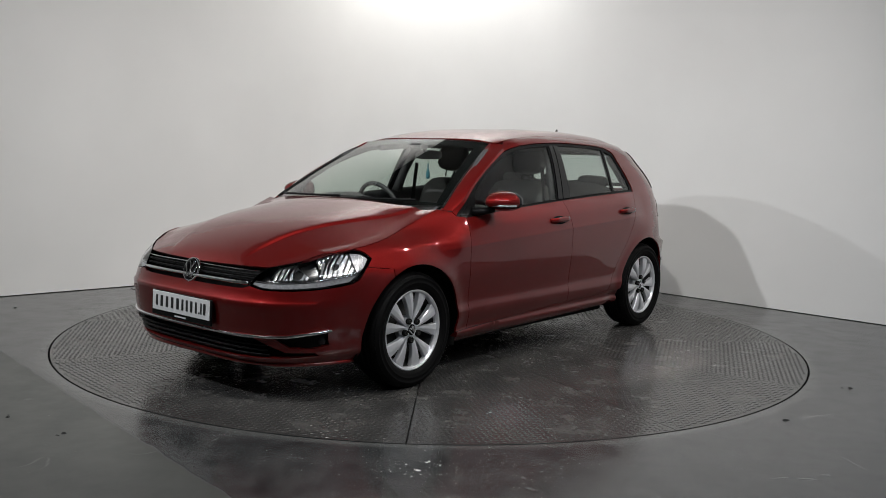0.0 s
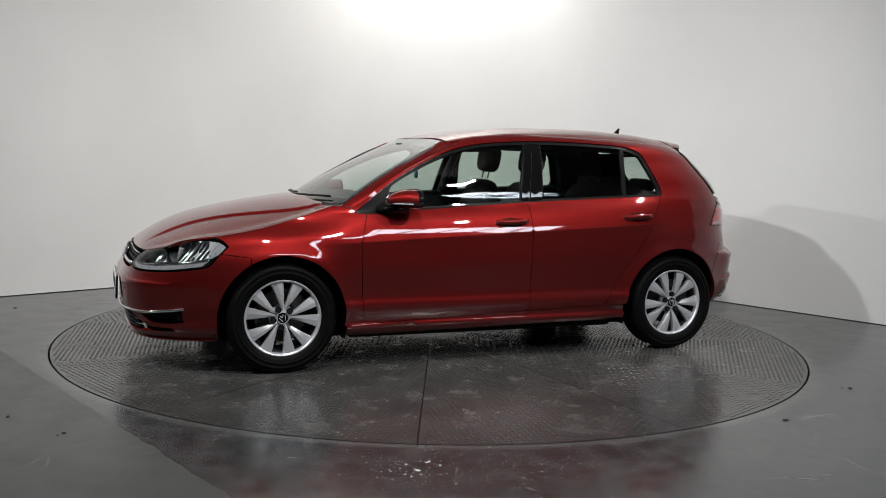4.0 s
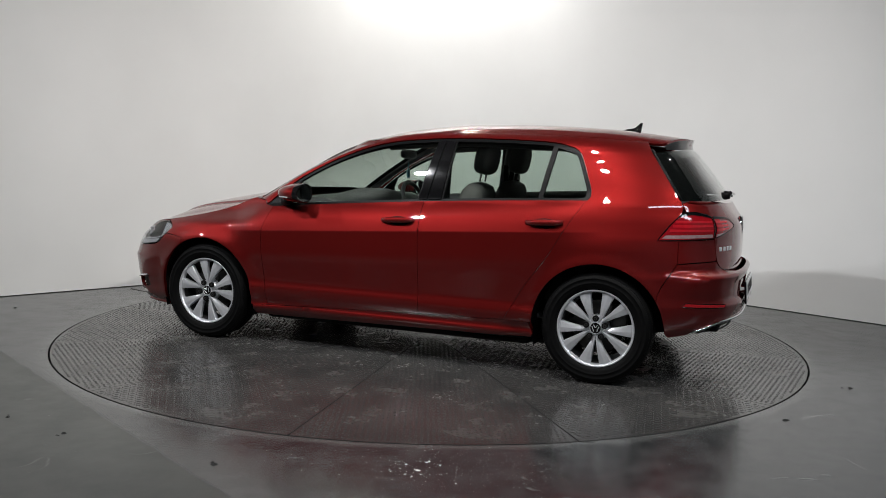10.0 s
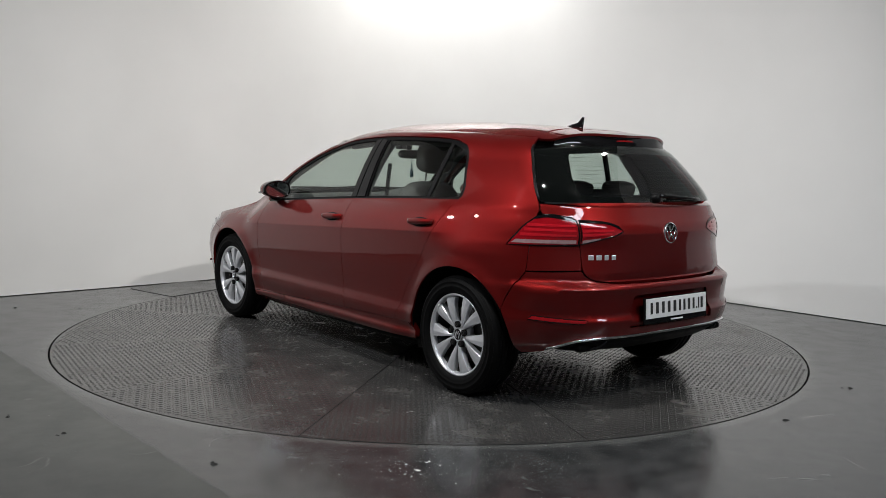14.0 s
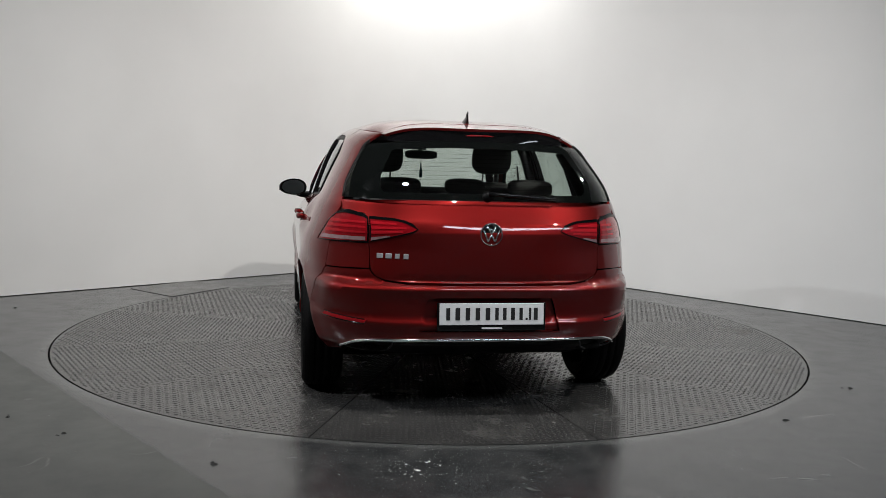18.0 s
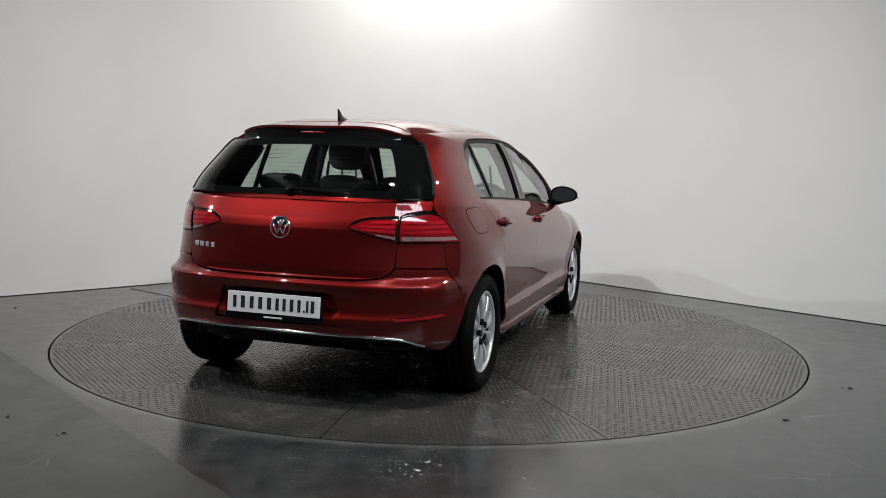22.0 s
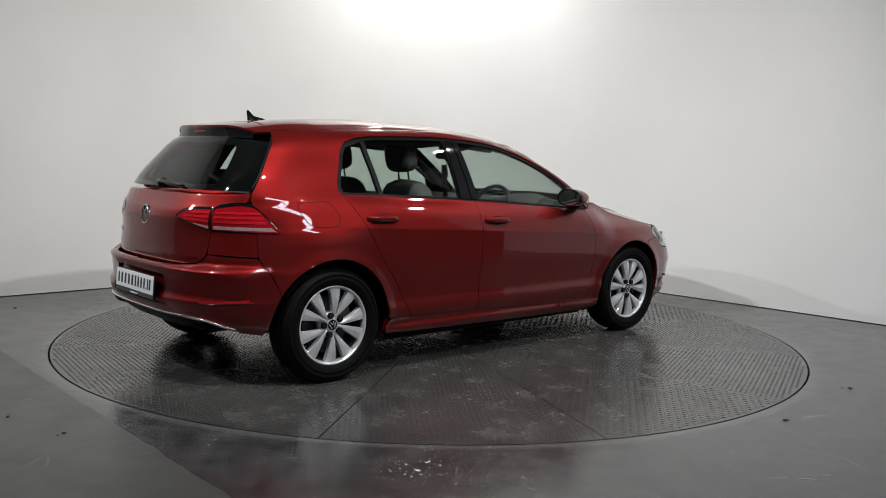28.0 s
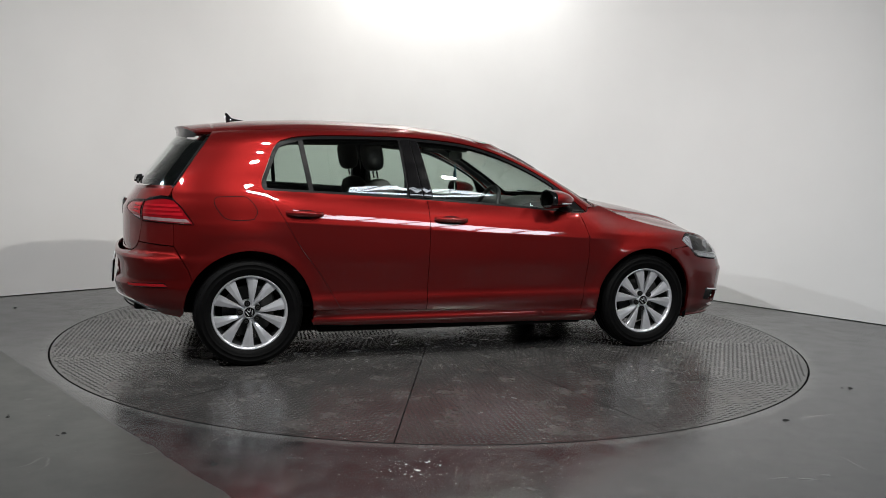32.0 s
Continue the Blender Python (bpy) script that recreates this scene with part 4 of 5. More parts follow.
# pillar faces between the roof rail line and the windscreen
for s in (1, -1):
    b = bmesh.new()
    rows_ = []
    for z in np.linspace(0.94, 1.34, 24):
        xe = float(np.interp(z, [p[1] for p in ROOF_RAIL[::-1]], [p[0] for p in ROOF_RAIL[::-1]]))
        o = Vector((xe, float(side_y(xe, z)), z))
        sc = screen_p(np.array([[pillar_edge(z) + 0.003, z]]))[0]
        i = Vector(sc) + Vector((0.004, 0, 0.004))
        lift_ = 1 - float(step(1.22, 1.33, z))
        mid = (o + i) / 2 + (Vector((0.5, 0.5, 0.5))).normalized() * 0.003 * lift_
        rows_.append([b.verts.new((v.x, v.y * s, v.z)) for v in (o, o.lerp(mid, 0.5) + Vector((0.003, 0.004, 0.003)) * lift_, mid, mid.lerp(i, 0.5) + Vector((0.003, 0.002, 0.003)) * lift_, i, i - Vector((0.02, 0.0, 0.02)))])
    for a, c in zip(rows_, rows_[1:]):
        for k in range(5):
            b.faces.new((a[k], a[k + 1], c[k + 1], c[k]) if s > 0 else (a[k], c[k], c[k + 1], a[k + 1]))
    bmesh.ops.recalc_face_normals(b, faces=b.faces[:])
    part("pillar_face", b, PAINT, car, smooth=True)
    ln = []
    for z in np.linspace(0.955, 1.305, 20):
        sc = screen_p(np.array([[pillar_edge(z) + 0.004, z]]))[0]
        ln.append((sc[0] + 0.001, s * (sc[1] + 0.002), sc[2] + 0.001))
    part("screen_trim", sweep_bm(ln, 0.009, 8, lambda t: 1 - 0.5 * t), SATIN_BLACK, ws, smooth=True)
# scuttle and wipers below the windscreen
b = bmesh.new()
rows_ = []
for y in np.linspace(-0.70, 0.70, 29):
    a = screen_p(np.array([[y, 0.975]]))[0]
    hx = 1.0 + 0.095 * (1 - (abs(y) / 0.72) ** 2)
    rows_.append([b.verts.new((a[0] - 0.02, y, a[2])), b.verts.new((hx + 0.02, y, 0.935))])
for a, c in zip(rows_, rows_[1:]):
    b.faces.new((a[0], a[1], c[1], c[0]))
part("scuttle", b, SATIN_BLACK, car)
for y0, y1, z1 in ((-0.05, 0.55, 0.985), (-0.62, 0.0, 0.985)):
    ln = [tuple(screen_p(np.array([[y0 + (y1 - y0) * t, 0.972 + (z1 - 0.972) * t]]))[0] + np.array([0.015, 0, 0.012])) for t in np.linspace(0, 1, 12)]
    part("front_wiper", sweep_bm(ln, 0.007, 6), SATIN_BLACK, car, smooth=True)

# side windows
front_glass = loop([(x, z + 0.012) for x, z in between(BELT, 0.70, -0.183)], hard((-0.183, 0.992), (-0.258, 1.345)), between([(x, z - 0.016) for x, z in WIN_TOP], -0.255, 0.655), soft((0.655, 1.076), (0.70, 0.99), (0.70, 0.935)))
rear_glass_s = loop([(x, z + 0.012) for x, z in between(BELT, -0.345, -0.93)], hard((-0.938, 1.031), (-0.985, 1.334)), between([(x, z - 0.016) for x, z in WIN_TOP], -0.985, -0.38), hard((-0.378, 1.343), (-0.345, 1.001)))
small_glass = loop([(x, z + 0.012) for x, z in between(BELT, -0.962, -1.20)], soft((-1.21, 1.045), (-1.218, 1.075), (-1.19, 1.15), (-1.135, 1.275), (-1.10, 1.30), (-1.01, 1.328)), hard((-1.008, 1.328), (-0.962, 1.034)))
whole = loop(BELT, WIN_BACK[::-1], WIN_TOP[::-1])
for s in (0, 1):
    d1, d2 = fd[s], rd[s]

    def one(name, parent, mat, poly, label="", **k2):
        me = skin_mesh(name, side_p, poly, mirror=bool(s), flip=True, **k2)
        me.materials.append(mat)
        ob = new(name, me)
        ob.parent = parent
        if label:
            ob["label"] = label
        return ob
    g1 = one("window_pane", d1, GLASS, front_glass, sink=0.012, grid=0.06, gap=0, rim=False)
    g2 = one("window_pane", d2, GLASS, rear_glass_s, sink=0.012, grid=0.06, gap=0, rim=False)
    g3 = one("quarter_window", uni[s], GLASS, small_glass, sink=0.012, grid=0.06, gap=0, rim=False)
    for g in (g1, g2, g3):
        g.visible_shadow = False
    one("window_frame", uni[s], SATIN_BLACK, whole, "black window frame", holes=(inset(front_glass, 0.002), inset(rear_glass_s, 0.002), inset(small_glass, 0.002)), sink=0.007, gap=0.001, grid=0.05, depth=0.02)
    pb = loop(hard((-0.190, 0.992), (-0.262, 1.342)), hard((-0.310, 1.350), (-0.245, 0.992)))
    pc = loop(hard((-0.252, 0.992), (-0.317, 1.350)), hard((-0.372, 1.346), (-0.338, 0.998)))
    one("pillar_trim", d1, GLOSS_BLACK, pb, "gloss black pillar trim", sink=-0.001, gap=0.001, grid=0.05)
    one("pillar_trim", d2, GLOSS_BLACK, pc, "gloss black pillar trim", sink=-0.001, gap=0.001, grid=0.05)
    tri = loop(hard((0.71, 0.925), (0.85, 0.915)), hard((0.85, 0.922), (0.715, 1.025)), hard((0.71, 1.02), (0.71, 0.925)))
    one("corner_trim", d1, SATIN_BLACK, tri, sink=0.002, gap=0.001, grid=0.03)
    # door handles; flat dark patches paint the shade in their cups
    for d, x0, x1, z0, z1 in ((d1, 0.015, -0.20, 0.860, 0.868), (d2, -0.895, -1.112, 0.893, 0.901)):
        xm, zm = (x0 + x1) / 2, (z0 + z1) / 2
        cup = [(xm + 0.078 * math.cos(a), zm - 0.004 + 0.026 * math.sin(a)) for a in np.linspace(0, math.tau, 28, endpoint=False)]
        c = one("handle_cup_shade", d, UNDER, cup, sink=-0.0015, gap=0, grid=0.02, rim=False)
        b = bmesh.new()
        rows_ = []
        for i in range(15):
            t = i / 14
            x = x0 + (x1 - x0) * t
            z = z0 + (z1 - z0) * t
            y = float(side_y(x, z))
            bow = 0.030 * min(1, math.sin(math.pi * (0.04 + 0.92 * t)) * 1.7)
            hgt = 0.013 + 0.006 * math.sin(math.pi * t)
            rows_.append([b.verts.new((x, (y + bow + dy) * (-1 if s else 1), z + dz * hgt)) for dy, dz in ((0.002, -0.8), (0.007, -0.35), (0.008, 0.2), (0.003, 0.9), (-0.006, 1.0), (-0.013, 0.7), (-0.013, -0.7), (-0.006, -1.0))])
        for a, e in zip(rows_, rows_[1:]):
            for k in range(8):
                b.faces.new((a[k], a[(k + 1) % 8], e[(k + 1) % 8], e[k]))
        b.faces.new(rows_[0])
        b.faces.new(rows_[-1])
        bmesh.ops.recalc_face_normals(b, faces=b.faces[:])
        part("door_handle", b, PAINT, d, "body-coloured door handle", True)
    # door mirror
    sg = -1 if s else 1
    b = bmesh.new()
    rings = []
    for x, k in ((0.120, 0.13), (0.114, 0.32), (0.095, 0.54), (0.066, 0.74), (0.030, 0.90), (0.0, 0.97), (-0.025, 0.995), (-0.045, 1.0), (-0.055, 0.985), (-0.058, 0.95), (-0.057, 0.86), (-0.048, 0.83)):
        ring = []
        for i in range(32):
            a = i * math.tau / 32
            c_, s_ = math.cos(a), math.sin(a)
            q = (abs(c_) ** 2.5 + abs(s_) ** 2.5) ** (-1 / 2.5)
            y, z = c_ * q * 0.100 * k, s_ * q * k
            z = z * ((0.066 if z > 0 else 0.056) - 0.014 * max(0.0, y / 0.108))
            ring.append(b.verts.new((x + 0.012 * (1 - y / 0.108) * (1 if x > 0 else 0.3), y, z)))
        rings.append(ring)
    for r0, r1 in zip(rings, rings[1:]):
        for i in range(32):
            b.faces.new((r0[i], r0[(i + 1) % 32], r1[(i + 1) % 32], r1[i]))
    b.faces.new(rings[0][::-1])
    bmesh.ops.recalc_face_normals(b, faces=b.faces[:])
    for f in b.faces:
        m_ = f.calc_center_median()
        f.material_index = 1 if m_.z < -0.026 or m_.x < -0.030 else 0
    mh = part("door_mirror", b, [PAINT, GLOSS_BLACK], d1, "red door mirror with a black surround and foot", True)
    mh.matrix_local = Matrix.Translation((0.590, sg * 0.905, 0.995)) @ Matrix.Diagonal((1, sg, 1, 1)) @ Matrix.Rotation(radians(-2), 4, "Z")
    b = bmesh.new()
    ring = []
    for i in range(32):
        a = i * math.tau / 32
        c_, s_ = math.cos(a), math.sin(a)
        q = (abs(c_) ** 2.5 + abs(s_) ** 2.5) ** (-1 / 2.5) * 0.84
        y, z = c_ * q * 0.100, s_ * q
        ring.append(b.verts.new((-0.042 + 0.12 * y, y, z * ((0.066 if z > 0 else 0.056) - 0.014 * max(0.0, y / 0.108)))))
    b.faces.new(ring)
    part("mirror_pane", b, MIRROR_GLASS, mh)
    b = sweep_bm([(0.112 * math.cos(a) + 0.0, 0.099 * math.sin(a), -0.020) for a in np.linspace(-0.2, 1.5, 14)], 0.0055, 6)
    part("indicator_strip", b, LAMP_GREY, mh, "silver indicator strip", True)
    b = sweep_bm([(0.735, sg * 0.785, 0.935), (0.70, sg * 0.835, 0.938), (0.655, sg * 0.885, 0.952)], 0.028, 10, lambda t: 1 - 0.35 * t, flat=1.5)
    part("mirror_foot", b, SATIN_BLACK, d1, smooth=True)

# tailgate
tg_half = soft(TS(-1.737, 1.032), TS(-1.749, 1.000), TS(-1.760, 0.985), T(0.598, 0.972)) + soft(T(0.580, 0.955), T(0.577, 0.90), T(0.577, 0.835), T(0.570, 0.73), T(0.552, 0.685), T(0.50, 0.660), T(0.40, 0.652), T(0.0, 0.650))
tg = loop(tg_half, [(-a, z) for a, z in tg_half[::-1]], [(-tg_half[0][0], 1.033), tg_half[0]])
TLI = loop(hard(T(0.572, 0.840), T(0.572, 0.958)), soft(T(0.572, 0.958), T(0.45, 0.950), T(0.375, 0.928), T(0.352, 0.904)), soft(T(0.352, 0.904), T(0.40, 0.884), T(0.572, 0.840)))
TLI_R = [(-a, z) for a, z in TLI[::-1]]
tailgate = skin("tailgate", car, PAINT, rear_p, tg, both=False, holes=(inset(TLI, -0.003), inset(TLI_R, -0.003)), grid=0.025, lines=[[T(y, z) for y in np.arange(-0.56, 0.57, 0.02)] for z in (0.885, 0.895, 0.905, 0.917, 0.93, 0.945, 0.70)])[0]
TLO = loop(soft(TS(-1.740, 0.969), TS(-1.795, 0.983), T(0.603, 0.967), T(0.583, 0.958)), hard(T(0.583, 0.958), T(0.583, 0.838)), hard(T(0.583, 0.838), TS(-1.735, 0.830), TS(-1.630, 0.827)), soft(TS(-1.630, 0.827), TS(-1.642, 0.85), TS(-1.692, 0.92), TS(-1.740, 0.969)))
# rear screen
sc_half = [TS(-1.729, 1.048)] + [TS(x - 0.002, z) for x, z in D_EDGE[::-1] if 1.075 < z < 1.315]
top_c = soft(sc_half[-1], T(0.35, 1.330), T(0.18, 1.335), T(0.0, 1.336))
rs = loop(sc_half, top_c, [(-a, z) for a, z in top_c[::-1]], [(-a, z) for a, z in sc_half[::-1]], hard((-sc_half[0][0], 1.042), (sc_half[0][0], 1.042)))
rear_screen = skin("rear_screen", tailgate, REARGLASS, rear_p, rs, "tinted rear window with a black border", both=False, grid=0.04, rim=False)[0]
rear_screen.visible_shadow = False
rs_in = loop(soft(T(0.52, 1.095), T(0.51, 1.16), T(0.455, 1.27)), soft(T(0.44, 1.285), T(0.2, 1.297), T(0.0, 1.299), T(-0.2, 1.297), T(-0.44, 1.285)), soft(T(-0.455, 1.27), T(-0.51, 1.16), T(-0.52, 1.095)), soft(T(-0.50, 1.078), T(-0.2, 1.074), T(0.2, 1.074), T(0.50, 1.078)))
skin("screen_border", rear_screen, FRIT, rear_p, inset(rs, 0.001), both=False, holes=(rs_in,), grid=0.04, sink=0.005, rim=False)
for z in np.linspace(1.10, 1.27, 9):
    ln = [tuple(rear_p(np.array([T(y, z)]))[0] + np.array([0.008, 0, -0.004])) for y in np.linspace(-0.46, 0.46, 13)]
    part("heater_wire", sweep_bm(ln, 0.0005, 4), SATIN_BLACK, rear_screen)
# black seals beside the rear screen
for s in (1, -1):
    ln = [(x - 0.003, s * (float(side_y(x, z)) - 0.002), z) for x, z in D_EDGE if 1.04 < z < 1.345]
    part("screen_seal", sweep_bm(ln, 0.0075, 6), SATIN_BLACK, tailgate, smooth=True)
# wiper
pv = rear_p(np.array([T(0.0, 1.062)]))[0]
b = lathe_bm([(0, 0.03), (0.022, 0.028), (0.028, 0.0), (0.028, -0.01)], 20)
wp = part("rear_wiper", b, SATIN_BLACK, tailgate, "black rear wiper", True)
wp.matrix_local = Matrix.Translation(pv) @ Matrix.Rotation(radians(90), 4, "Z")
ln = [Vector(rear_p(np.array([T(y, 1.066 - 0.02 * t)]))[0] + np.array([-0.03, 0, 0.012])) - Vector(pv) for t, y in zip(np.linspace(0, 1, 10), np.linspace(0.0, -0.34, 10))]
inv = Matrix.Rotation(radians(-90), 4, "Z")
part("wiper_arm", sweep_bm([inv @ p for p in ln], 0.010, 8, lambda t: 1.15 - 0.6 * t, flat=0.9), GLOSS_BLACK, wp, smooth=True)
part("wiper_blade", sweep_bm([inv @ (p + Vector((0.016, 0, -0.012))) for p in ln[2:]], 0.006, 6), SATIN_BLACK, wp, smooth=True)

# rear lamps: dark red lens, brighter bars, a pale strip below
for s in (1, -1):
    def mir(poly):
        return poly if s > 0 else [(-a, z) for a, z in poly[::-1]]
    for nm, poly, par in (("rear_lamp", TLO, car), ("inner_rear_lamp", TLI, tailgate)):
        lamp = skin(nm, par, RED_LENS, rear_p, mir(poly), "red rear lamp with bright bars and a pale lower strip", both=False, grid=0.02, depth=0.02, gap=0.001)[0]
        if nm == "rear_lamp":
            bars = [(lambda z: (TS(-1.712 + (0.93 - z) * 0.55, z), T(0.592, z)))(z) for z in (0.930, 0.907, 0.882)]
            pale = (hard(TS(-1.668, 0.856), T(0.592, 0.861)), hard(T(0.592, 0.844), TS(-1.648, 0.838)))
        else:
            bars = [(T(0.565, z), T(y1, z1)) for z, y1, z1 in ((0.930, 0.45, 0.928), (0.907, 0.405, 0.909), (0.883, 0.42, 0.892))]
            pale = (hard(T(0.565, 0.860), T(0.48, 0.872)), hard(T(0.48, 0.866), T(0.565, 0.845)))
        for (a0, z0), (a1, z1) in bars:
            q = loop(hard((a0, z0 + 0.0075), (a1, z1 + 0.0045)), hard((a1, z1 - 0.0045), (a0, z0 - 0.0075)))
            skin("light_bar", lamp, RED_BAR, rear_p, mir(q), both=False, grid=0.05, gap=0, sink=-0.0015, rim=False)
        skin("pale_strip", lamp, WHITE_LENS, rear_p, mir(loop(*pale)), both=False, grid=0.05, gap=0, sink=-0.0015, rim=False)
        if nm == "rear_lamp":
            cap_l = loop(soft(TS(-1.740, 0.969), TS(-1.795, 0.983), T(0.603, 0.967), T(0.583, 0.958)), hard(T(0.583, 0.958), T(0.583, 0.946)), soft(T(0.583, 0.946), T(0.603, 0.954), TS(-1.790, 0.968), TS(-1.730, 0.958)))
        else:
            cap_l = loop(hard(T(0.572, 0.947), T(0.572, 0.958)), soft(T(0.572, 0.958), T(0.45, 0.950), T(0.375, 0.928), T(0.352, 0.904)), soft(T(0.352, 0.904), T(0.385, 0.922), T(0.45, 0.941), T(0.572, 0.947)))
        skin("lamp_cap", lamp, GLOSS_BLACK, rear_p, mir(cap_l), "gloss black upper edge", both=False, grid=0.03, gap=0, sink=-0.002, rim=False)
        edge_pts = [tuple(p) for p in rear_p(np.array(mir(poly)))]
        part("lamp_seal", sweep_bm(edge_pts, 0.0035, 5, closed=True), GLOSS_BLACK, lamp)

# rear bumper
rb_top = hard(T(0.0, 0.645), T(0.40, 0.647)) + soft(T(0.50, 0.655), T(0.555, 0.682), T(0.572, 0.708)) + [TS(x, z) for x, z in hard((-1.737, 0.698), (-1.7015, 0.638), (-1.6615, 0.567), (-1.6385, 0.503))]
rb_arch = [TS(-1.6375, 0.4975)] + [TS(x, z) for x, z in ra if x < -1.642 and z > 0.285 and z < 0.51]
rb_bot = soft(TS(-1.70, 0.283), TS(-1.80, 0.300), T(0.70, 0.325), T(0.62, 0.372), T(0.50, 0.383), T(0.25, 0.386), T(0.0, 0.386))
lf = loop(rb_top, rb_arch, rb_bot)
rbp = loop([(-a, z) for a, z in lf[::-1]], lf)
recess = loop(soft(T(-0.30, 0.585), T(0.0, 0.588), T(0.30, 0.585)), hard(T(0.30, 0.585), T(0.345, 0.425)), hard(T(0.345, 0.425), T(-0.345, 0.425)), hard(T(-0.345, 0.425), T(-0.30, 0.585)))
rb = skin("rear_bumper", car, PAINT, rear_p, rbp, both=False, holes=(recess,), grid=0.025, depth=0.02, lines=[[T(y, z) for y in np.arange(-0.70, 0.71, 0.02)] for z in (0.462, 0.470, 0.478, 0.500, 0.618, 0.626, 0.634, 0.640)])[0]
skin("plate_recess", rb, PAINT, rear_p, recess, both=False, sink=0.014, grid=0.03, depth=-0.014, gap=0)
dif_half = soft(T(0.0, 0.380), T(0.5, 0.378), T(0.62, 0.366), T(0.70, 0.322)) + hard(T(0.70, 0.318), T(0.56, 0.300)) + soft(T(0.45, 0.292), T(0.2, 0.285), T(0.0, 0.285))
dif = loop([(-a, z) for a, z in dif_half[::-1]], dif_half)
skin("diffuser", rb, SATIN_BLACK, rear_p, dif, "black lower valance", both=False, sink=0.012, grid=0.03, depth=0.05)
arcl = soft(T(0.705, 0.322), T(0.68, 0.340), T(0.62, 0.370), T(0.5, 0.384), T(0.25, 0.387), T(0.0, 0.387))
arcl = [(a, z) for a, z in arcl] + [(-a, z) for a, z in arcl[::-1]][1:]
part("chrome_strip", sweep_bm([tuple(rear_p(np.array([q]))[0] + np.array([-0.004, 0, -0.003])) for q in arcl], 0.0075, 8), CHROME, rb, "thin chrome strip", True)
for s in (1, -1):
    q = [T(0.585, 0.474), TS(-1.79, 0.488), TS(-1.775, 0.468), T(0.60, 0.456)]
    q = q if s > 0 else [(-a, z) for a, z in q[::-1]]
    ring_ = loop(hard(*q, q[0]))
    skin("reflector", rb, RED_REFLEX, rear_p, ring_, "long red reflector", both=False, grid=0.04, gap=0, sink=-0.002, depth=0.01)
    part("reflector_seal", sweep_bm([tuple(v) for v in rear_p(np.array(ring_))], 0.0032, 5, closed=True), GLOSS_BLACK, rb)
    o = part("exhaust_trim", box_bm(0.10, 0.13, 0.035, (0, 0, 0), 0.012), UNDER, rb)
    o.location = (-1.905, s * 0.53, 0.330)
    rim_ = smooth_line([(0.665, 0.345), (0.675, 0.325), (0.60, 0.316), (0.505, 0.318), (0.475, 0.340), (0.465, 0.362)], step_len=0.015)
    rim_ = [rear_p(np.array([T(y, z)]))[0] + np.array([-0.002, 0, 0]) for y, z in rim_]
    part("outlet_rim", sweep_bm([(p[0], s * p[1], p[2]) for p in rim_], 0.0045, 6), ALLOY_DARK, rb, "dark rim of a mock exhaust outlet", True)


# number plates, their writing as plain bars
def plate(name, parent, at, tilt, facing):
    b = box_bm(0.53, 0.012, 0.135, (0, 0, -0.008), 0.004)
    holder = part(name, b, GLOSS_BLACK, parent, "white plate with dark bars in a black holder")
    holder.matrix_local = Matrix.Translation(at) @ Matrix.Rotation(radians(facing), 4, "Z") @ Matrix.Rotation(radians(tilt), 4, "X")
    part("plate_face", box_bm(0.508, 0.004, 0.102, (0, -0.0075, 0.004), 0.0015), PLATE_WHITE, holder)
    x = -0.234
    for w in (0.042, 0.050, 0.048, 0.048, 0.050, 0.038, 0.038, 0.043, 0.037):
        part("bar", box_bm(w * 0.44, 0.0012, 0.058, (x + w / 2, -0.0104, 0.005)), PLATE_INK, holder)
        x += w
    for dx, w, h, z in ((0.009, 0.010, 0.010, -0.019), (0.026, 0.011, 0.058, 0.005), (0.054, 0.019, 0.058, 0.005)):
        part("bar", box_bm(w, 0.0012, h, (x + dx, -0.0104, z)), PLATE_INK, holder)
    part("small_bar", box_bm(0.10, 0.0012, 0.008, (0.0, -0.0067, -0.063)), PLATE_WHITE, holder)


plate("rear_plate", rb, (-2.073, 0, 0.510), -4, -90)
plate("front_plate", fb, (2.187, 0, 0.440), -2, 90)
# chrome model badge as plain bars
for k, w in enumerate((0.038, 0.038, 0.028, 0.030)):
    y = 0.525 - k * 0.040
    c = rear_p(np.array([T(y, 0.775)]))[0]
    ob = part("badge_bar", box_bm(w * 0.80, 0.006, 0.024, (0, 0, 0), 0.002), ALLOY, tailgate)
    ob.matrix_local = Matrix.Translation(c) @ Matrix.Rotation(radians(-90 - 20), 4, "Z")
# roof aerial
b = bmesh.new()
rows_ = []
for x, w, h0, h1 in ((-1.255, 0.004, 0, 0.003), (-1.275, 0.014, 0, 0.009), (-1.30, 0.019, 0, 0.015), (-1.330, 0.018, 0, 0.024), (-1.345, 0.012, 0, 0.046), (-1.353, 0.006, 0.0, 0.060), (-1.366, 0.004, 0, 0.058), (-1.372, 0.004, 0, 0.012)):
    z = float(roof_c(x))
    rows_.append([b.verts.new((x - h1 * 0.15, -w, z)), b.verts.new((x - h1 * 0.3, -w * 0.35, z + h1)), b.verts.new((x - h1 * 0.3, w * 0.35, z + h1)), b.verts.new((x - h1 * 0.15, w, z))])
for a, c in zip(rows_, rows_[1:]):
    for k in range(3):
        b.faces.new((a[k], a[k + 1], c[k + 1], c[k]))
b.faces.new(rows_[0])
b.faces.new(rows_[-1])
bmesh.ops.recalc_face_normals(b, faces=b.faces[:])
part("roof_aerial", b, GLOSS_BLACK, car, "black shark-fin aerial", True)
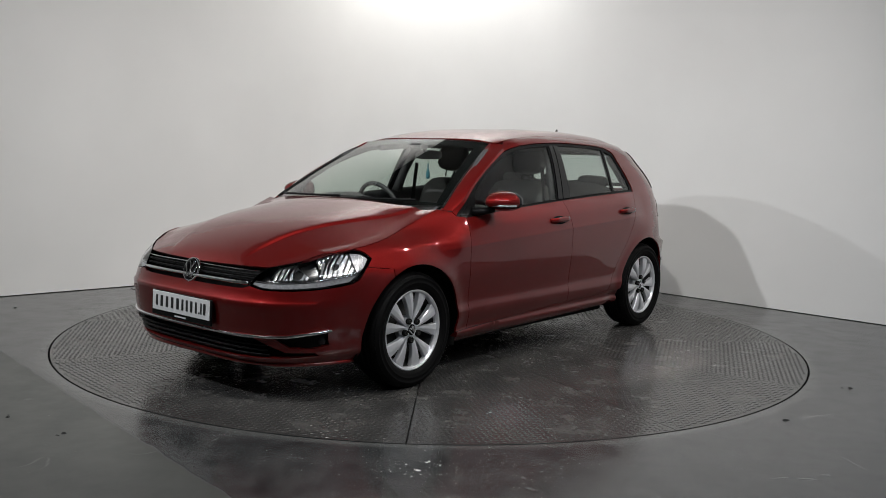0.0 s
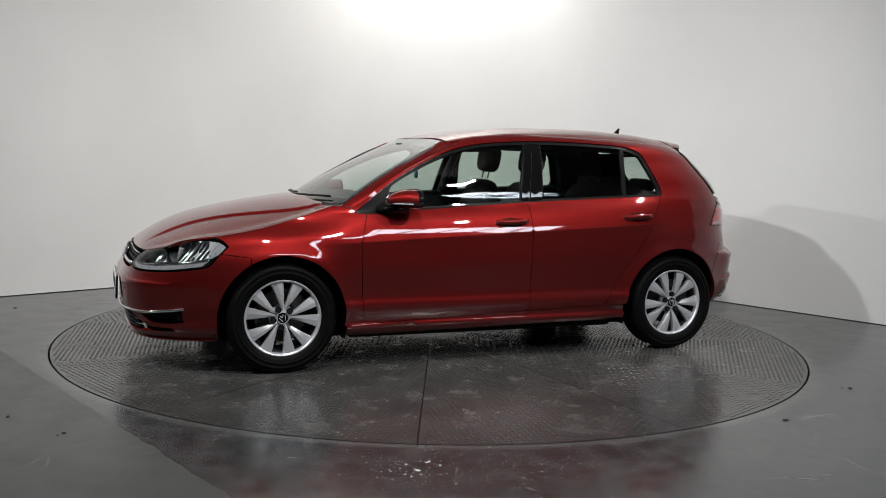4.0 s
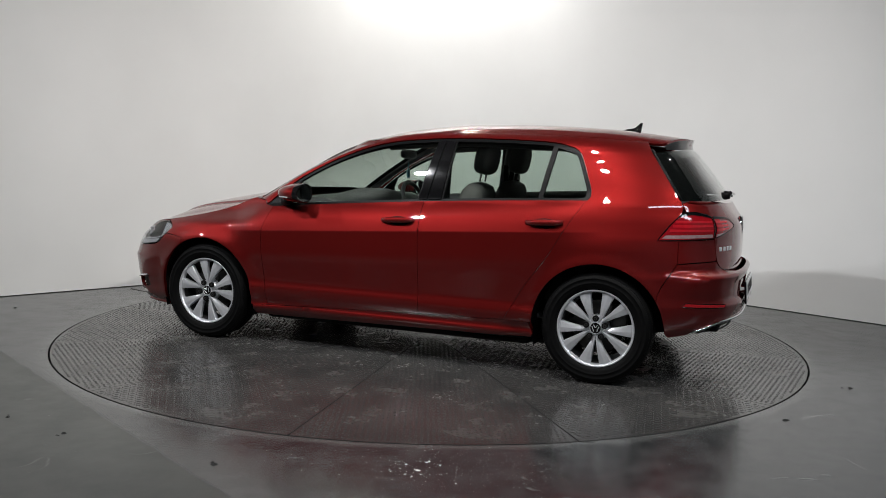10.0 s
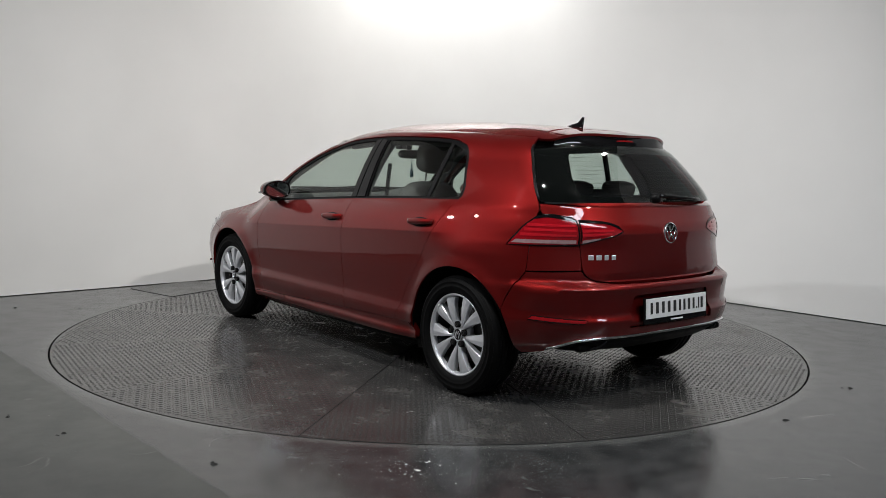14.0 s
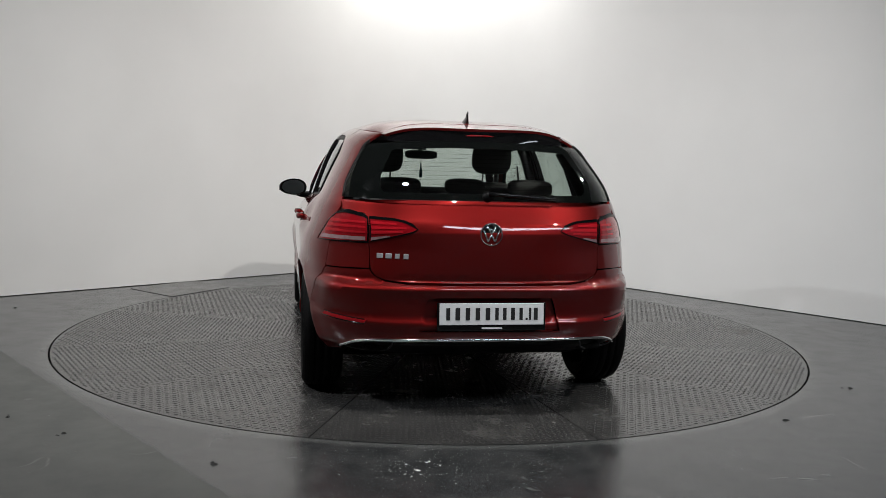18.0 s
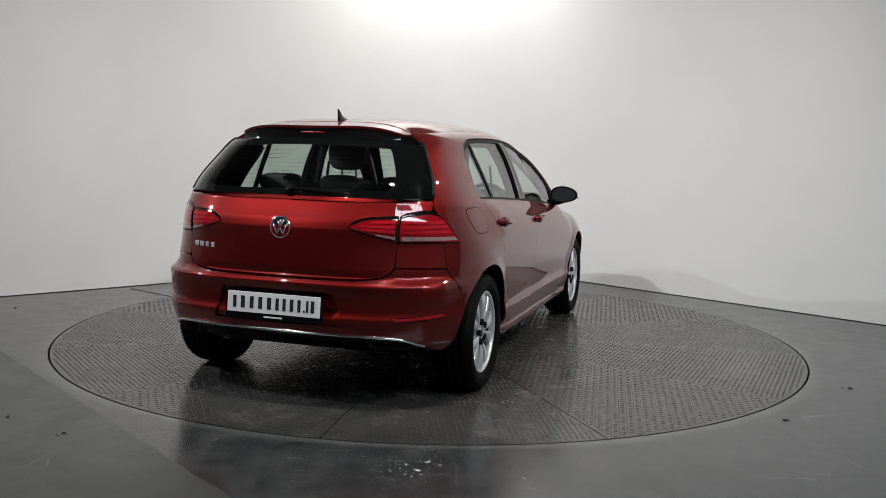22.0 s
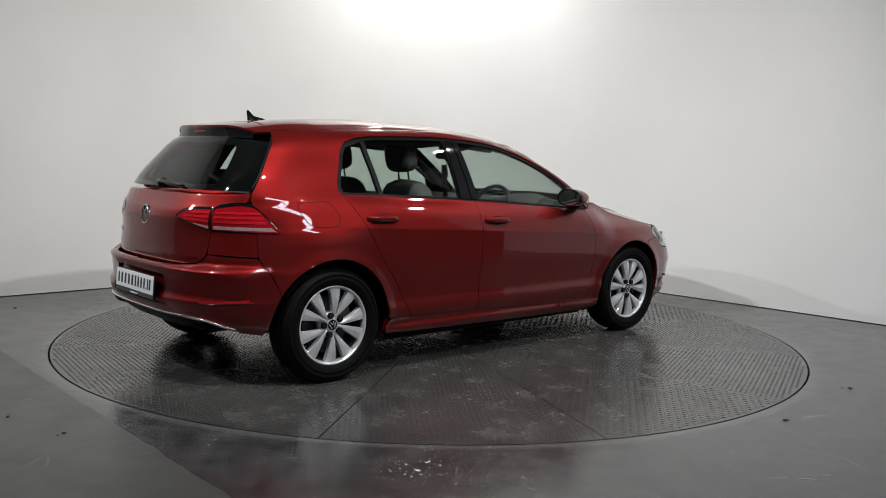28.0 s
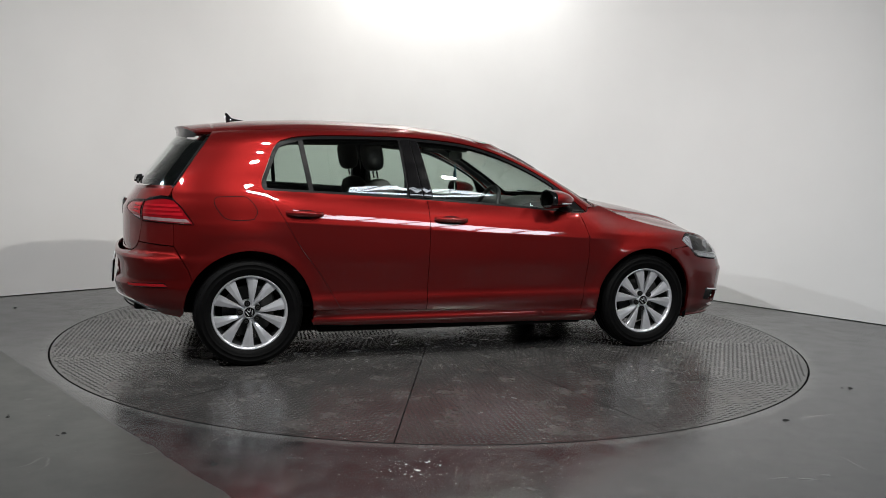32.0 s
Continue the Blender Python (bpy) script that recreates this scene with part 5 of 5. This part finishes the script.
# fuel flap
fl = loop(soft((-1.50, 0.985), (-1.40, 0.990), (-1.33, 0.985), (-1.285, 0.935), (-1.275, 0.895), (-1.295, 0.862)), soft((-1.295, 0.862), (-1.36, 0.855), (-1.44, 0.860), (-1.475, 0.885), (-1.51, 0.94), (-1.515, 0.97), (-1.50, 0.985)))
me = skin_mesh("fuel_flap", side_p, fl, mirror=True, flip=True, sink=-0.0012, depth=0.006, grid=0.03)
me.materials.append(PAINT)
new("fuel_flap", me).parent = uni[1]
flo = inset(fl, -0.0025)
me = skin_mesh("flap_gap", side_p, flo, mirror=True, flip=True, sink=-0.0004, rim=False, grid=0.03, gap=0)
me.materials.append(UNDER)
new("flap_gap", me).parent = uni[1]


# ---- wheels ----
def build_wheel():
    """One wheel on its own axis, which lies along y; the outer face looks to +y."""
    tyre_prof = [(0.214, 0.072), (0.222, 0.090), (0.245, 0.1005), (0.254, 0.1012), (0.256, 0.1030), (0.261, 0.1032), (0.263, 0.1018), (0.280, 0.1024), (0.282, 0.1040), (0.286, 0.1036), (0.288, 0.1008), (0.292, 0.0985), (0.305, 0.088), (0.3125, 0.074), (0.3145, 0.060), (0.3147, 0.0455), (0.309, 0.044), (0.309, 0.037), (0.3152, 0.0355), (0.3157, 0.006), (0.309, 0.005)]
    prof = tyre_prof + [(r, -y) for r, y in tyre_prof[::-1]]
    # barrel coloured dark, so the shade between the spokes is in its colour
    wheel = part("wheel", lathe_bm([(0.205, 0.060), (0.198, 0.045), (0.190, 0.01), (0.188, -0.08), (0.200, -0.088)], 64), ALLOY_DARK, car, "silver ten-spoke alloy wheel with a black tyre", True)
    tyre = part("tyre", lathe_bm(prof, 96), RUBBER, wheel, "black rubber tyre", True)
    # tread blocks round the shoulder
    vs, fs = [], []
    for k in range(150):
        a = k * math.tau / 150
        for sy in (1, -1):
            n = len(vs)
            for da, r, y in ((0, 0.3148, 0.050), (0.55, 0.3148, 0.050), (0.75, 0.301, 0.0915), (0.2, 0.301, 0.0915), (0, 0.3168, 0.051), (0.55, 0.3168, 0.051), (0.75, 0.3035, 0.0925), (0.2, 0.3035, 0.0925)):
                t = a + da * math.tau / 150
                vs.append((r * math.cos(t), y * sy, r * math.sin(t)))
            q = [(n + 4, n + 5, n + 6, n + 7), (n, n + 1, n + 5, n + 4), (n + 1, n + 2, n + 6, n + 5), (n + 2, n + 3, n + 7, n + 6), (n + 3, n, n + 4, n + 7)]
            fs += [f if sy < 0 else f[::-1] for f in q]
    me = bpy.data.meshes.new("tyre_tread")
    me.from_pydata(vs, [], fs)
    me.materials.append(RUBBER)
    tb = tagged(new("tyre_tread", me), kind="stuff")
    tb.parent = wheel
    part("rim", lathe_bm([(0.222, 0.078), (0.2215, 0.086), (0.216, 0.0885), (0.210, 0.085), (0.2065, 0.078), (0.204, 0.068), (0.202, 0.050), (0.206, 0.045), (0.216, 0.060)], 80, True), ALLOY, wheel, "polished silver rim", True)
    # ten broad blades: a tapering slot within a pair, a straighter window with a bolt between pairs
    for side in (1, -1):
        b = bmesh.new()
        rows_ = []
        for r in np.linspace(0.040, 0.211, 9):
            t = (r - 0.040) / 0.171
            ti = np.interp(r, (0.04, 0.07, 0.10, 0.15, 0.211), (0.3, 2.2, 4.8, 6.4, 7.4))
            to = np.interp(r, (0.04, 0.07, 0.10, 0.15, 0.211), (17.0, 20.0, 22.6, 25.0, 27.2))
            y = 0.067 + 0.012 * math.sin(math.pi * min(1, t * 0.9)) + 0.003 * t
            row = []
            for d, th in ((0.028, ti - 0.4), (0.004, ti), (0.0, ti + 0.7), (-0.002, ti + (to - ti) * 0.45), (0.004, to - 0.8), (0.008, to), (0.030, to + 0.4)):
                row.append(b.verts.new((r * math.cos(radians(th)), y - d, r * math.sin(radians(th)) * side)))
            rows_.append(row)
        for p0, p1 in zip(rows_, rows_[1:]):
            for k in range(6):
                b.faces.new((p0[k], p1[k], p1[k + 1], p0[k + 1]))
        bmesh.ops.recalc_face_normals(b, faces=b.faces[:])
        first = part("spoke", b, ALLOY, wheel)
        if sum(f.normal.y * f.area for f in first.data.polygons) < 0:
            first.data.flip_normals()
        for k in range(5):
            ob = first if k == 0 else new("spoke", first.data)
            ob.parent = wheel
            ob.matrix_local = Matrix.Rotation(radians(-(126 + 72 * k)), 4, "Y")
    part("hub", lathe_bm([(0.0, 0.070), (0.034, 0.070), (0.056, 0.064), (0.068, 0.052), (0.074, 0.02), (0.03, 0.0)], 40), ALLOY, wheel, smooth=True)
    cap = part("centre_cap", lathe_bm([(0, 0.077), (0.028, 0.076), (0.0315, 0.073), (0.033, 0.066)], 32), GLOSS_BLACK, wheel, "dark centre cap in a bright ring", True)
    part("cap_ring", lathe_bm([(0.0300, 0.0735), (0.0320, 0.0775), (0.0350, 0.075), (0.0355, 0.066), (0.0305, 0.066)], 32, True), ALLOY, wheel, smooth=True)
    for x0, z0, x1, z1 in ((-0.36, 0.66, -0.02, 0.08), (0.36, 0.66, 0.02, 0.08), (-0.68, 0.36, -0.30, -0.62), (0.68, 0.36, 0.30, -0.62)):
        part("cap_bar", sweep_bm([(x0 * 0.029, 0.0775, z0 * 0.029), (x1 * 0.029, 0.0775, z1 * 0.029)], 0.0026, 5), ALLOY, wheel)
    bolt0 = None
    for k in range(5):
        a = radians(90 + 72 * k)
        if bolt0 is None:
            bolt0 = part("wheel_bolt", lathe_bm([(0, 0.058), (0.006, 0.058), (0.0065, 0.064), (0.0095, 0.064), (0.0105, 0.055), (0.0105, 0.04)], 6), IRON, wheel)
            bolt_me = bolt0.data
            # flat black disc that paints the shade inside the bolt's hole
            hole0 = part("bolt_hole_shade", lathe_bm([(0.0, 0.0655), (0.0145, 0.0655), (0.0155, 0.067), (0.017, 0.0655), (0.017, 0.05)], 16), UNDER, wheel)
        else:
            bolt0 = new("wheel_bolt", bolt_me)
            bolt0.parent = wheel
            hole0 = new("bolt_hole_shade", hole0.data)
            hole0.parent = wheel
        bolt0.location = (0.0555 * math.cos(a), 0.022, 0.0555 * math.sin(a))
        hole0.location = (0.0555 * math.cos(a), 0.0185, 0.0555 * math.sin(a))
    part("brake_disc", lathe_bm([(0.06, 0.005), (0.150, 0.005), (0.150, -0.018), (0.06, -0.018)], 48, True), IRON, wheel)
    cal = part("brake_caliper", box_bm(0.09, 0.05, 0.14, (0, 0, 0), 0.015), IRON, wheel)
    cal.location = (-0.12, 0.0, 0.06)
    val = part("valve", lathe_bm([(0, 0.0), (0.005, 0.0), (0.005, -0.03)], 8), SATIN_BLACK, wheel)
    val.matrix_local = Matrix.Rotation(radians(40), 4, "Y") @ Matrix.Translation((0.188, 0.066, 0))
    return wheel


wheel = build_wheel()
TRACK = 0.770
for i, (x, s, spin) in enumerate(((AXLE_F, 1, 28), (AXLE_R, 1, 1), (AXLE_F, -1, 29), (AXLE_R, -1, 14.5))):
    m = Matrix.Translation((x, s * TRACK, 0.3165)) @ Matrix.Rotation(0 if s > 0 else math.pi, 4, "Z") @ Matrix.Rotation(radians(spin), 4, "Y")
    if i == 0:
        wheel.matrix_local = m
    else:
        copy_thing(wheel, m)

# wheel wells, floor pan and inner walls
for x in (AXLE_F, AXLE_R):
    for s in (1, -1):
        b = bmesh.new()
        rows_ = []
        for k in range(21):
            a = radians(-20 + (220 if x > 0 else 204) * k / 20)
            xl, zl = x + 0.385 * math.cos(a), WHEEL_Z + 0.385 * math.sin(a)
            rows_.append([b.verts.new((xl, s * y, zl)) for y in (min(0.862, float(side_y(xl, max(zl, 0.26))) - 0.014), 0.56)])
        for a, c in zip(rows_, rows_[1:]):
            b.faces.new((a[0], a[1], c[1], c[0]))
        b.faces.new([r[1] for r in rows_])
        part("wheel_liner", b, UNDER, car)
part("floor_pan", box_bm(2.9, 1.34, 0.16, (0.10, 0, 0.235), 0.03), UNDER, car)
for s in (1, -1):
    part("inner_sill", box_bm(1.80, 0.18, 0.10, (0.0, s * 0.715, 0.255), 0.02), UNDER, car)
# unseen trays added below the body to block light from the table
part("added_undertray", box_bm(1.80, 1.50, 0.05, (0.0, 0, 0.185), 0.02), UNDER, car)
part("added_front_undertray", box_bm(0.40, 1.14, 0.03, (1.82, 0, 0.192), 0.012), UNDER, car)
part("engine_bay", box_bm(0.85, 1.05, 0.42, (1.42, 0, 0.44), 0.05), UNDER, car)
part("front_beam", box_bm(0.30, 1.30, 0.40, (1.86, 0, 0.42), 0.05), UNDER, car)
part("boot_box", box_bm(0.55, 1.0, 0.36, (-1.60, 0, 0.45), 0.04), UNDER, car)


# ---- inside the car ----
def puffy(sx, sy, sz, p=3.0, bm=None):
    """A soft cushion shape."""
    b = bmesh.new()
    bmesh.ops.create_uvsphere(b, u_segments=24, v_segments=14, radius=1)
    for v in b.verts:
        n = v.co
        k = (abs(n.x) ** p + abs(n.y) ** p + abs(n.z) ** p) ** (-1 / p)
        v.co = Vector((n.x * k * sx / 2, n.y * k * sy / 2, n.z * k * sz / 2))
    return b


def front_seat(y):
    base = part("front_seat", puffy(0.52, 0.50, 0.20, 4), FABRIC, car, "grey fabric front seat with a headrest", True)
    base.location = (-0.10, y, 0.50)
    o = part("backrest", puffy(0.15, 0.47, 0.60, 4), FABRIC_LIGHT, base, smooth=True)
    o.matrix_local = Matrix.Translation((-0.26, 0, 0.30)) @ Matrix.Rotation(radians(-16), 4, "Y")
    o = part("headrest", puffy(0.12, 0.255, 0.20, 3.4), FABRIC_LIGHT, base, smooth=True)
    o.matrix_local = Matrix.Translation((-0.375, 0, 0.745)) @ Matrix.Rotation(radians(-10), 4, "Y")
    for d in (-0.05, 0.05):
        part("headrest_post", sweep_bm([(-0.345, d, 0.60), (-0.362, d, 0.70)], 0.006, 8), CHROME, base, smooth=True)


front_seat(0.355)
front_seat(-0.355)
bench = part("rear_bench", puffy(0.50, 1.22, 0.20, 5), FABRIC, car, "grey fabric rear bench", True)
bench.location = (-0.95, 0, 0.48)
o = part("backrest", puffy(0.18, 1.20, 0.60, 6), FABRIC, bench, smooth=True)
o.matrix_local = Matrix.Translation((-0.30, 0, 0.31)) @ Matrix.Rotation(radians(-22), 4, "Y")
for y in (0.37, -0.37, 0.0):
    o = part("headrest", puffy(0.10, 0.25 if y else 0.22, 0.085, 4), FABRIC, bench, smooth=True)
    o.matrix_local = Matrix.Translation((-0.40, y, 0.608)) @ Matrix.Rotation(radians(-14), 4, "Y")

# dashboard
b = bmesh.new()
prof = [(1.02, 0.935), (0.80, 0.965), (0.62, 0.965), (0.52, 0.935), (0.50, 0.86), (0.55, 0.72), (0.62, 0.60), (1.0, 0.55)]
rows_ = []
for y in np.linspace(-0.70, 0.70, 25):
    hood = 0.035 * math.exp(-((y + 0.36) / 0.16) ** 2)
    rows_.append([b.verts.new((x - 0.10 * (abs(y) / 0.7) ** 2.2, y, z + (hood if 0.5 < x < 0.85 and z > 0.9 else 0))) for x, z in prof])
for a, c in zip(rows_, rows_[1:]):
    for k in range(len(prof) - 1):
        b.faces.new((a[k], a[k + 1], c[k + 1], c[k]))
b.faces.new(rows_[0])
b.faces.new(rows_[-1][::-1])
bmesh.ops.recalc_face_normals(b, faces=b.faces[:])
dash = part("dashboard", b, CABIN, car, "dark moulded dashboard", True)
for y in (0.60, 0.12, -0.10, -0.60):
    o = part("air_vent", box_bm(0.03, 0.13, 0.06, (0.49 - 0.10 * (abs(y) / 0.7) ** 2.2, y, 0.885), 0.008), GLOSS_BLACK, dash)
part("centre_screen", box_bm(0.02, 0.22, 0.12, (0.50, 0.01, 0.80), 0.006), GLOSS_BLACK, dash)
part("centre_console", box_bm(0.75, 0.20, 0.28, (0.22, 0, 0.46), 0.04), CABIN, car)
# steering wheel, on the right-hand side
ring = [(0.0, 0.182 * math.cos(a), 0.182 * math.sin(a)) for a in np.linspace(0, math.tau, 40, endpoint=False)]
sw = part("steering_wheel", sweep_bm(ring, 0.0155, 10, closed=True), CABIN, car, "dark three-spoke steering wheel", True)
sw.matrix_local = Matrix.Translation((0.33, -0.36, 0.885)) @ Matrix.Rotation(radians(22), 4, "Y")
part("boss", puffy(0.06, 0.13, 0.11, 3), CABIN, sw, smooth=True)
for a in (0, 180, 270):
    part("wheel_spoke", sweep_bm([(0.01, 0.04 * math.cos(radians(a)), 0.04 * math.sin(radians(a))), (0.0, 0.175 * math.cos(radians(a)), 0.175 * math.sin(radians(a)))], 0.014, 8), ALLOY_DARK, sw, smooth=True)
part("steering_column", sweep_bm([(0.34, -0.36, 0.88), (0.58, -0.36, 0.80)], 0.04, 10), CABIN, car, smooth=True)
# inside mirror and the ornament on it
im = part("inside_mirror", puffy(0.035, 0.235, 0.062, 4), CABIN, car, "dark inside mirror", True)
im.location = (0.235, 0.0, 1.262)
part("mirror_stem", sweep_bm([(0.03, 0, 0.02), (0.06, 0, 0.085)], 0.014, 8), CABIN, im, smooth=True)
part("sensor_box", box_bm(0.08, 0.10, 0.04, (0.10, 0, 0.055), 0.01), CABIN, im)
orn = part("air_freshener", lathe_bm([(0, 0.05), (0.004, 0.045), (0.005, 0.01), (0.012, -0.01), (0.014, -0.04), (0.011, -0.056), (0, -0.058)], 16), BLUE_GREEN, car, "small blue-green bottle hung from the mirror", True)
orn.matrix_local = Matrix.Translation((0.235, 0.0, 1.155)) @ Matrix.Rotation(radians(90), 4, "X")
part("cord", sweep_bm([(0, 0.045, 0), (0, 0.10, 0)], 0.0016, 4), CABIN, orn)
# inner door panels, pillars and belts
for s in (1, -1):
    b = bmesh.new()
    rows_ = []
    for x in np.linspace(0.80, -1.35, 44):
        zb = 0.955 - 0.056 * (x - 0.1)
        rows_.append([b.verts.new((x, s * (float(side_y(x, z)) - d), z)) for z, d in ((0.30 if x > -0.91 else 0.715, 0.09), (0.55 if x > -0.91 else 0.735, 0.10), (0.75 if x > -0.91 else 0.76, 0.085), (zb - 0.03, 0.07), (zb + 0.012, 0.035), (zb + 0.008, 0.014))])
    for a, c in zip(rows_, rows_[1:]):
        for k in range(5):
            b.faces.new((a[k], a[k + 1], c[k + 1], c[k]))
    part("door_lining", b, CABIN, car, smooth=True)
    # trims behind the pillars
    for pts, r in (([(-0.23, 0.98), (-0.27, 1.15), (-0.33, 1.33)], 0.032), ([(0.86, 0.98), (0.63, 1.13), (0.36, 1.28), (0.16, 1.31)], 0.022), ([(-1.30, 1.0), (-1.28, 1.12), (-1.20, 1.29)], 0.035)):
        ln = [(x, s * (float(side_y(x, z)) - 0.07), z) for x, z in smooth_line(pts, step_len=0.05)]
        part("pillar_lining", sweep_bm(ln, r, 8), CABIN, car, smooth=True)
    ln = [(x, s * (float(side_y(x, z)) - 0.065), z) for x, z in smooth_line([(0.10, 1.31), (-0.3, 1.34), (-0.7, 1.34), (-1.1, 1.325), (-1.38, 1.31)], step_len=0.08)]
    part("roof_lining_edge", sweep_bm(ln, 0.028, 8), CABIN, car, smooth=True)
    # quarter inside: closes the body behind the rear windows
    q = loop(hard((-1.262, 0.72), (-1.262, 1.05)), hard((-1.24, 1.10), (-1.15, 1.33)), hard((-1.50, 1.345), (-1.76, 1.04), (-1.76, 0.72), (-1.262, 0.72)))
    me = skin_mesh("quarter_lining", side_p, q, mirror=s < 0, flip=True, sink=0.05, grid=0.06, rim=False)
    me.materials.append(CABIN)
    new("quarter_lining", me).parent = car
    ln = [(-0.30, s * 0.575, 1.20), (-0.30, s * 0.60, 1.0), (-0.28, s * 0.62, 0.7)]
    part("seat_belt", sweep_bm(ln, 0.022, 6, flat=0.15), SATIN_BLACK, car)
part("bulkhead", box_bm(0.04, 1.36, 0.42, (0.98, 0, 0.72), 0.01), CABIN, car)
part("cabin_floor", box_bm(2.2, 1.40, 0.03, (-0.20, 0, 0.33), 0.01), CABIN, car)
part("parcel_shelf", box_bm(0.40, 1.05, 0.02, (-1.60, 0, 0.99), 0.008), CABIN, car)


# ---- lamps: daylight in the roof light's opening, and flood lamps under the ceiling ----
area_lamp("rooflight_sky", pose((SKY_X[0] + SKY_X[1]) / 2, (SKY_Y[0] + SKY_Y[1]) / 2, CEIL + 0.10), SKY_X[1] - SKY_X[0], SKY_Y[1] - SKY_Y[0], 165, DAY)
FLOODS = (((0.0, 2.75, 4.1), (0.0, 3.5, 2.8), 36), ((-5.2, -1.2, 3.5), (0.5, 0, 0.5), 25), ((3.4, -0.3, 4.0), (0, 0, 0.5), 17), ((3.0, -3.5, 4.05), (-1.5, 1.0, 1.0), 42), ((-3.4, -3.2, 4.05), (1.2, 1.0, 0.8), 48), ((-0.2, -2.9, 4.15), (0, 0, 0.6), 42))
for at, aim, watts in FLOODS:
    tint = (1.0, 0.965, 0.915) if at[0] > 1 else (0.955, 0.975, 1.0) if at[0] < -1 else WARM
    lamp_ = area_lamp("flood_lamp_light", look(at, aim), 0.16, 0.09, watts, tint)
    if watts != 36:
        lamp_.data.spread = radians(110)

# ---- turntable: twelve steel tread plates ----
turntable = tagged(new("turntable"), "round turntable of dark steel tread plates, set flush in the floor", "turntable")


def sector_bm(a0, a1, r0, r1, z0, z1, gap):
    n = 12
    out = []
    for i in range(n + 1):
        g = gap / r1
        a = a0 + g + (a1 - a0 - 2 * g) * i / n
        out.append((r1 * math.cos(a), r1 * math.sin(a)))
    back = []
    g = gap / r0
    for i in range(3):
        a = a0 + g + (a1 - a0 - 2 * g) * i / 2
        back.append((r0 * math.cos(a), r0 * math.sin(a)))
    return prism_bm(out + back[::-1], z0, z1)


def tread_mesh(a0, a1, r0, r1, pitch=0.027):
    """Raised lozenges in alternate directions over one sector."""
    verts, faces = [], []
    mid = (a0 + a1) / 2
    cm, sm = math.cos(mid), math.sin(mid)
    k = int(r1 / pitch) + 2
    for i in range(0, k):
        for j in range(-k, k + 1):
            px, py = (i + 0.5) * pitch, j * pitch
            x, y = px * cm - py * sm, px * sm + py * cm
            r, a = math.hypot(x, y), math.atan2(y, x)
            if not (r0 + 0.02 < r < r1 - 0.02 and abs((a - mid + math.pi) % math.tau - math.pi) * r < (a1 - a0) / 2 * r - 0.02):
                continue
            t = mid + (math.pi / 4 if (i + j) % 2 else -math.pi / 4)
            ct, st = math.cos(t), math.sin(t)
            n = len(verts)
            L, W, H = 0.0130, 0.0044, 0.0017
            for u, v, h in ((L, 0, 0), (0, W, 0), (-L, 0, 0), (0, -W, 0), (L * 0.45, 0, H), (-L * 0.45, 0, H)):
                verts.append((x + u * ct - v * st, y + u * st + v * ct, h))
            faces += [(n, n + 1, n + 4), (n + 1, n + 2, n + 5), (n + 1, n + 5, n + 4), (n + 2, n + 3, n + 5), (n + 3, n, n + 4), (n + 3, n + 4, n + 5)]
    me = bpy.data.meshes.new("tread_pattern")
    me.from_pydata(verts, [], faces)
    me.materials.append(TREAD)
    return me


A0, A1 = 0.0, radians(30)
plate_me = tread_me = None
for k in range(12):
    m = Matrix.Rotation(radians(8 + 30 * k), 4, "Z")
    if plate_me is None:
        p0 = part("tread_plate", sector_bm(A0, A1, 0.25, TABLE_R, -0.012, 0.0, 0.0035), TREAD, turntable)
        plate_me, tread_me = p0.data, tread_mesh(A0, A1, 0.25, TABLE_R)
    else:
        p0 = new("tread_plate", plate_me)
        p0.parent = turntable
    p0.matrix_local = m
    t0 = tagged(new("tread_pattern", tread_me), kind="stuff")
    t0.parent = p0
b = bmesh.new()
bmesh.ops.create_cone(b, cap_ends=True, segments=32, radius1=0.246, radius2=0.246, depth=0.012, matrix=pose(0, 0, -0.006))
part("hub_plate", b, TREAD, turntable)
b = bmesh.new()
bmesh.ops.create_cone(b, cap_ends=True, segments=96, radius1=TABLE_R - 0.02, radius2=TABLE_R - 0.02, depth=0.08, matrix=pose(0, 0, -0.056))
part("carrier", b, DARK_GAP, turntable)


# ---- what moves: the turntable and the car on it ----
CAR_OFF = Matrix.Translation((-0.061, 0.079, 0.0))


def heading(t):
    return 229.76 - 7.22 * t


def motions():
    rows = [(t, heading(t)) for t in (0, 2, 4, 6, 8, 10, 12, 14, 16, 18, 20, 22, 24, 24.5, 25, 25.5)]
    rows += [(25.75, 44.1), (26, 42.9), (26.5, 41.6), (27, 41.2), (27.5, 41.05), (28, 40.8), (28.5, 39.4), (29, 37.5), (29.5, 35.3), (30, 32.5), (30.5, 29.2), (31, 25.75), (31.5, 22.15), (32, 18.55)]
    for ob, off in ((turntable, Matrix.Identity(4)), (car, CAR_OFF)):
        walk(ob, [(t, Matrix.Rotation(radians(a), 4, "Z") @ off) for t, a in rows])


motions()
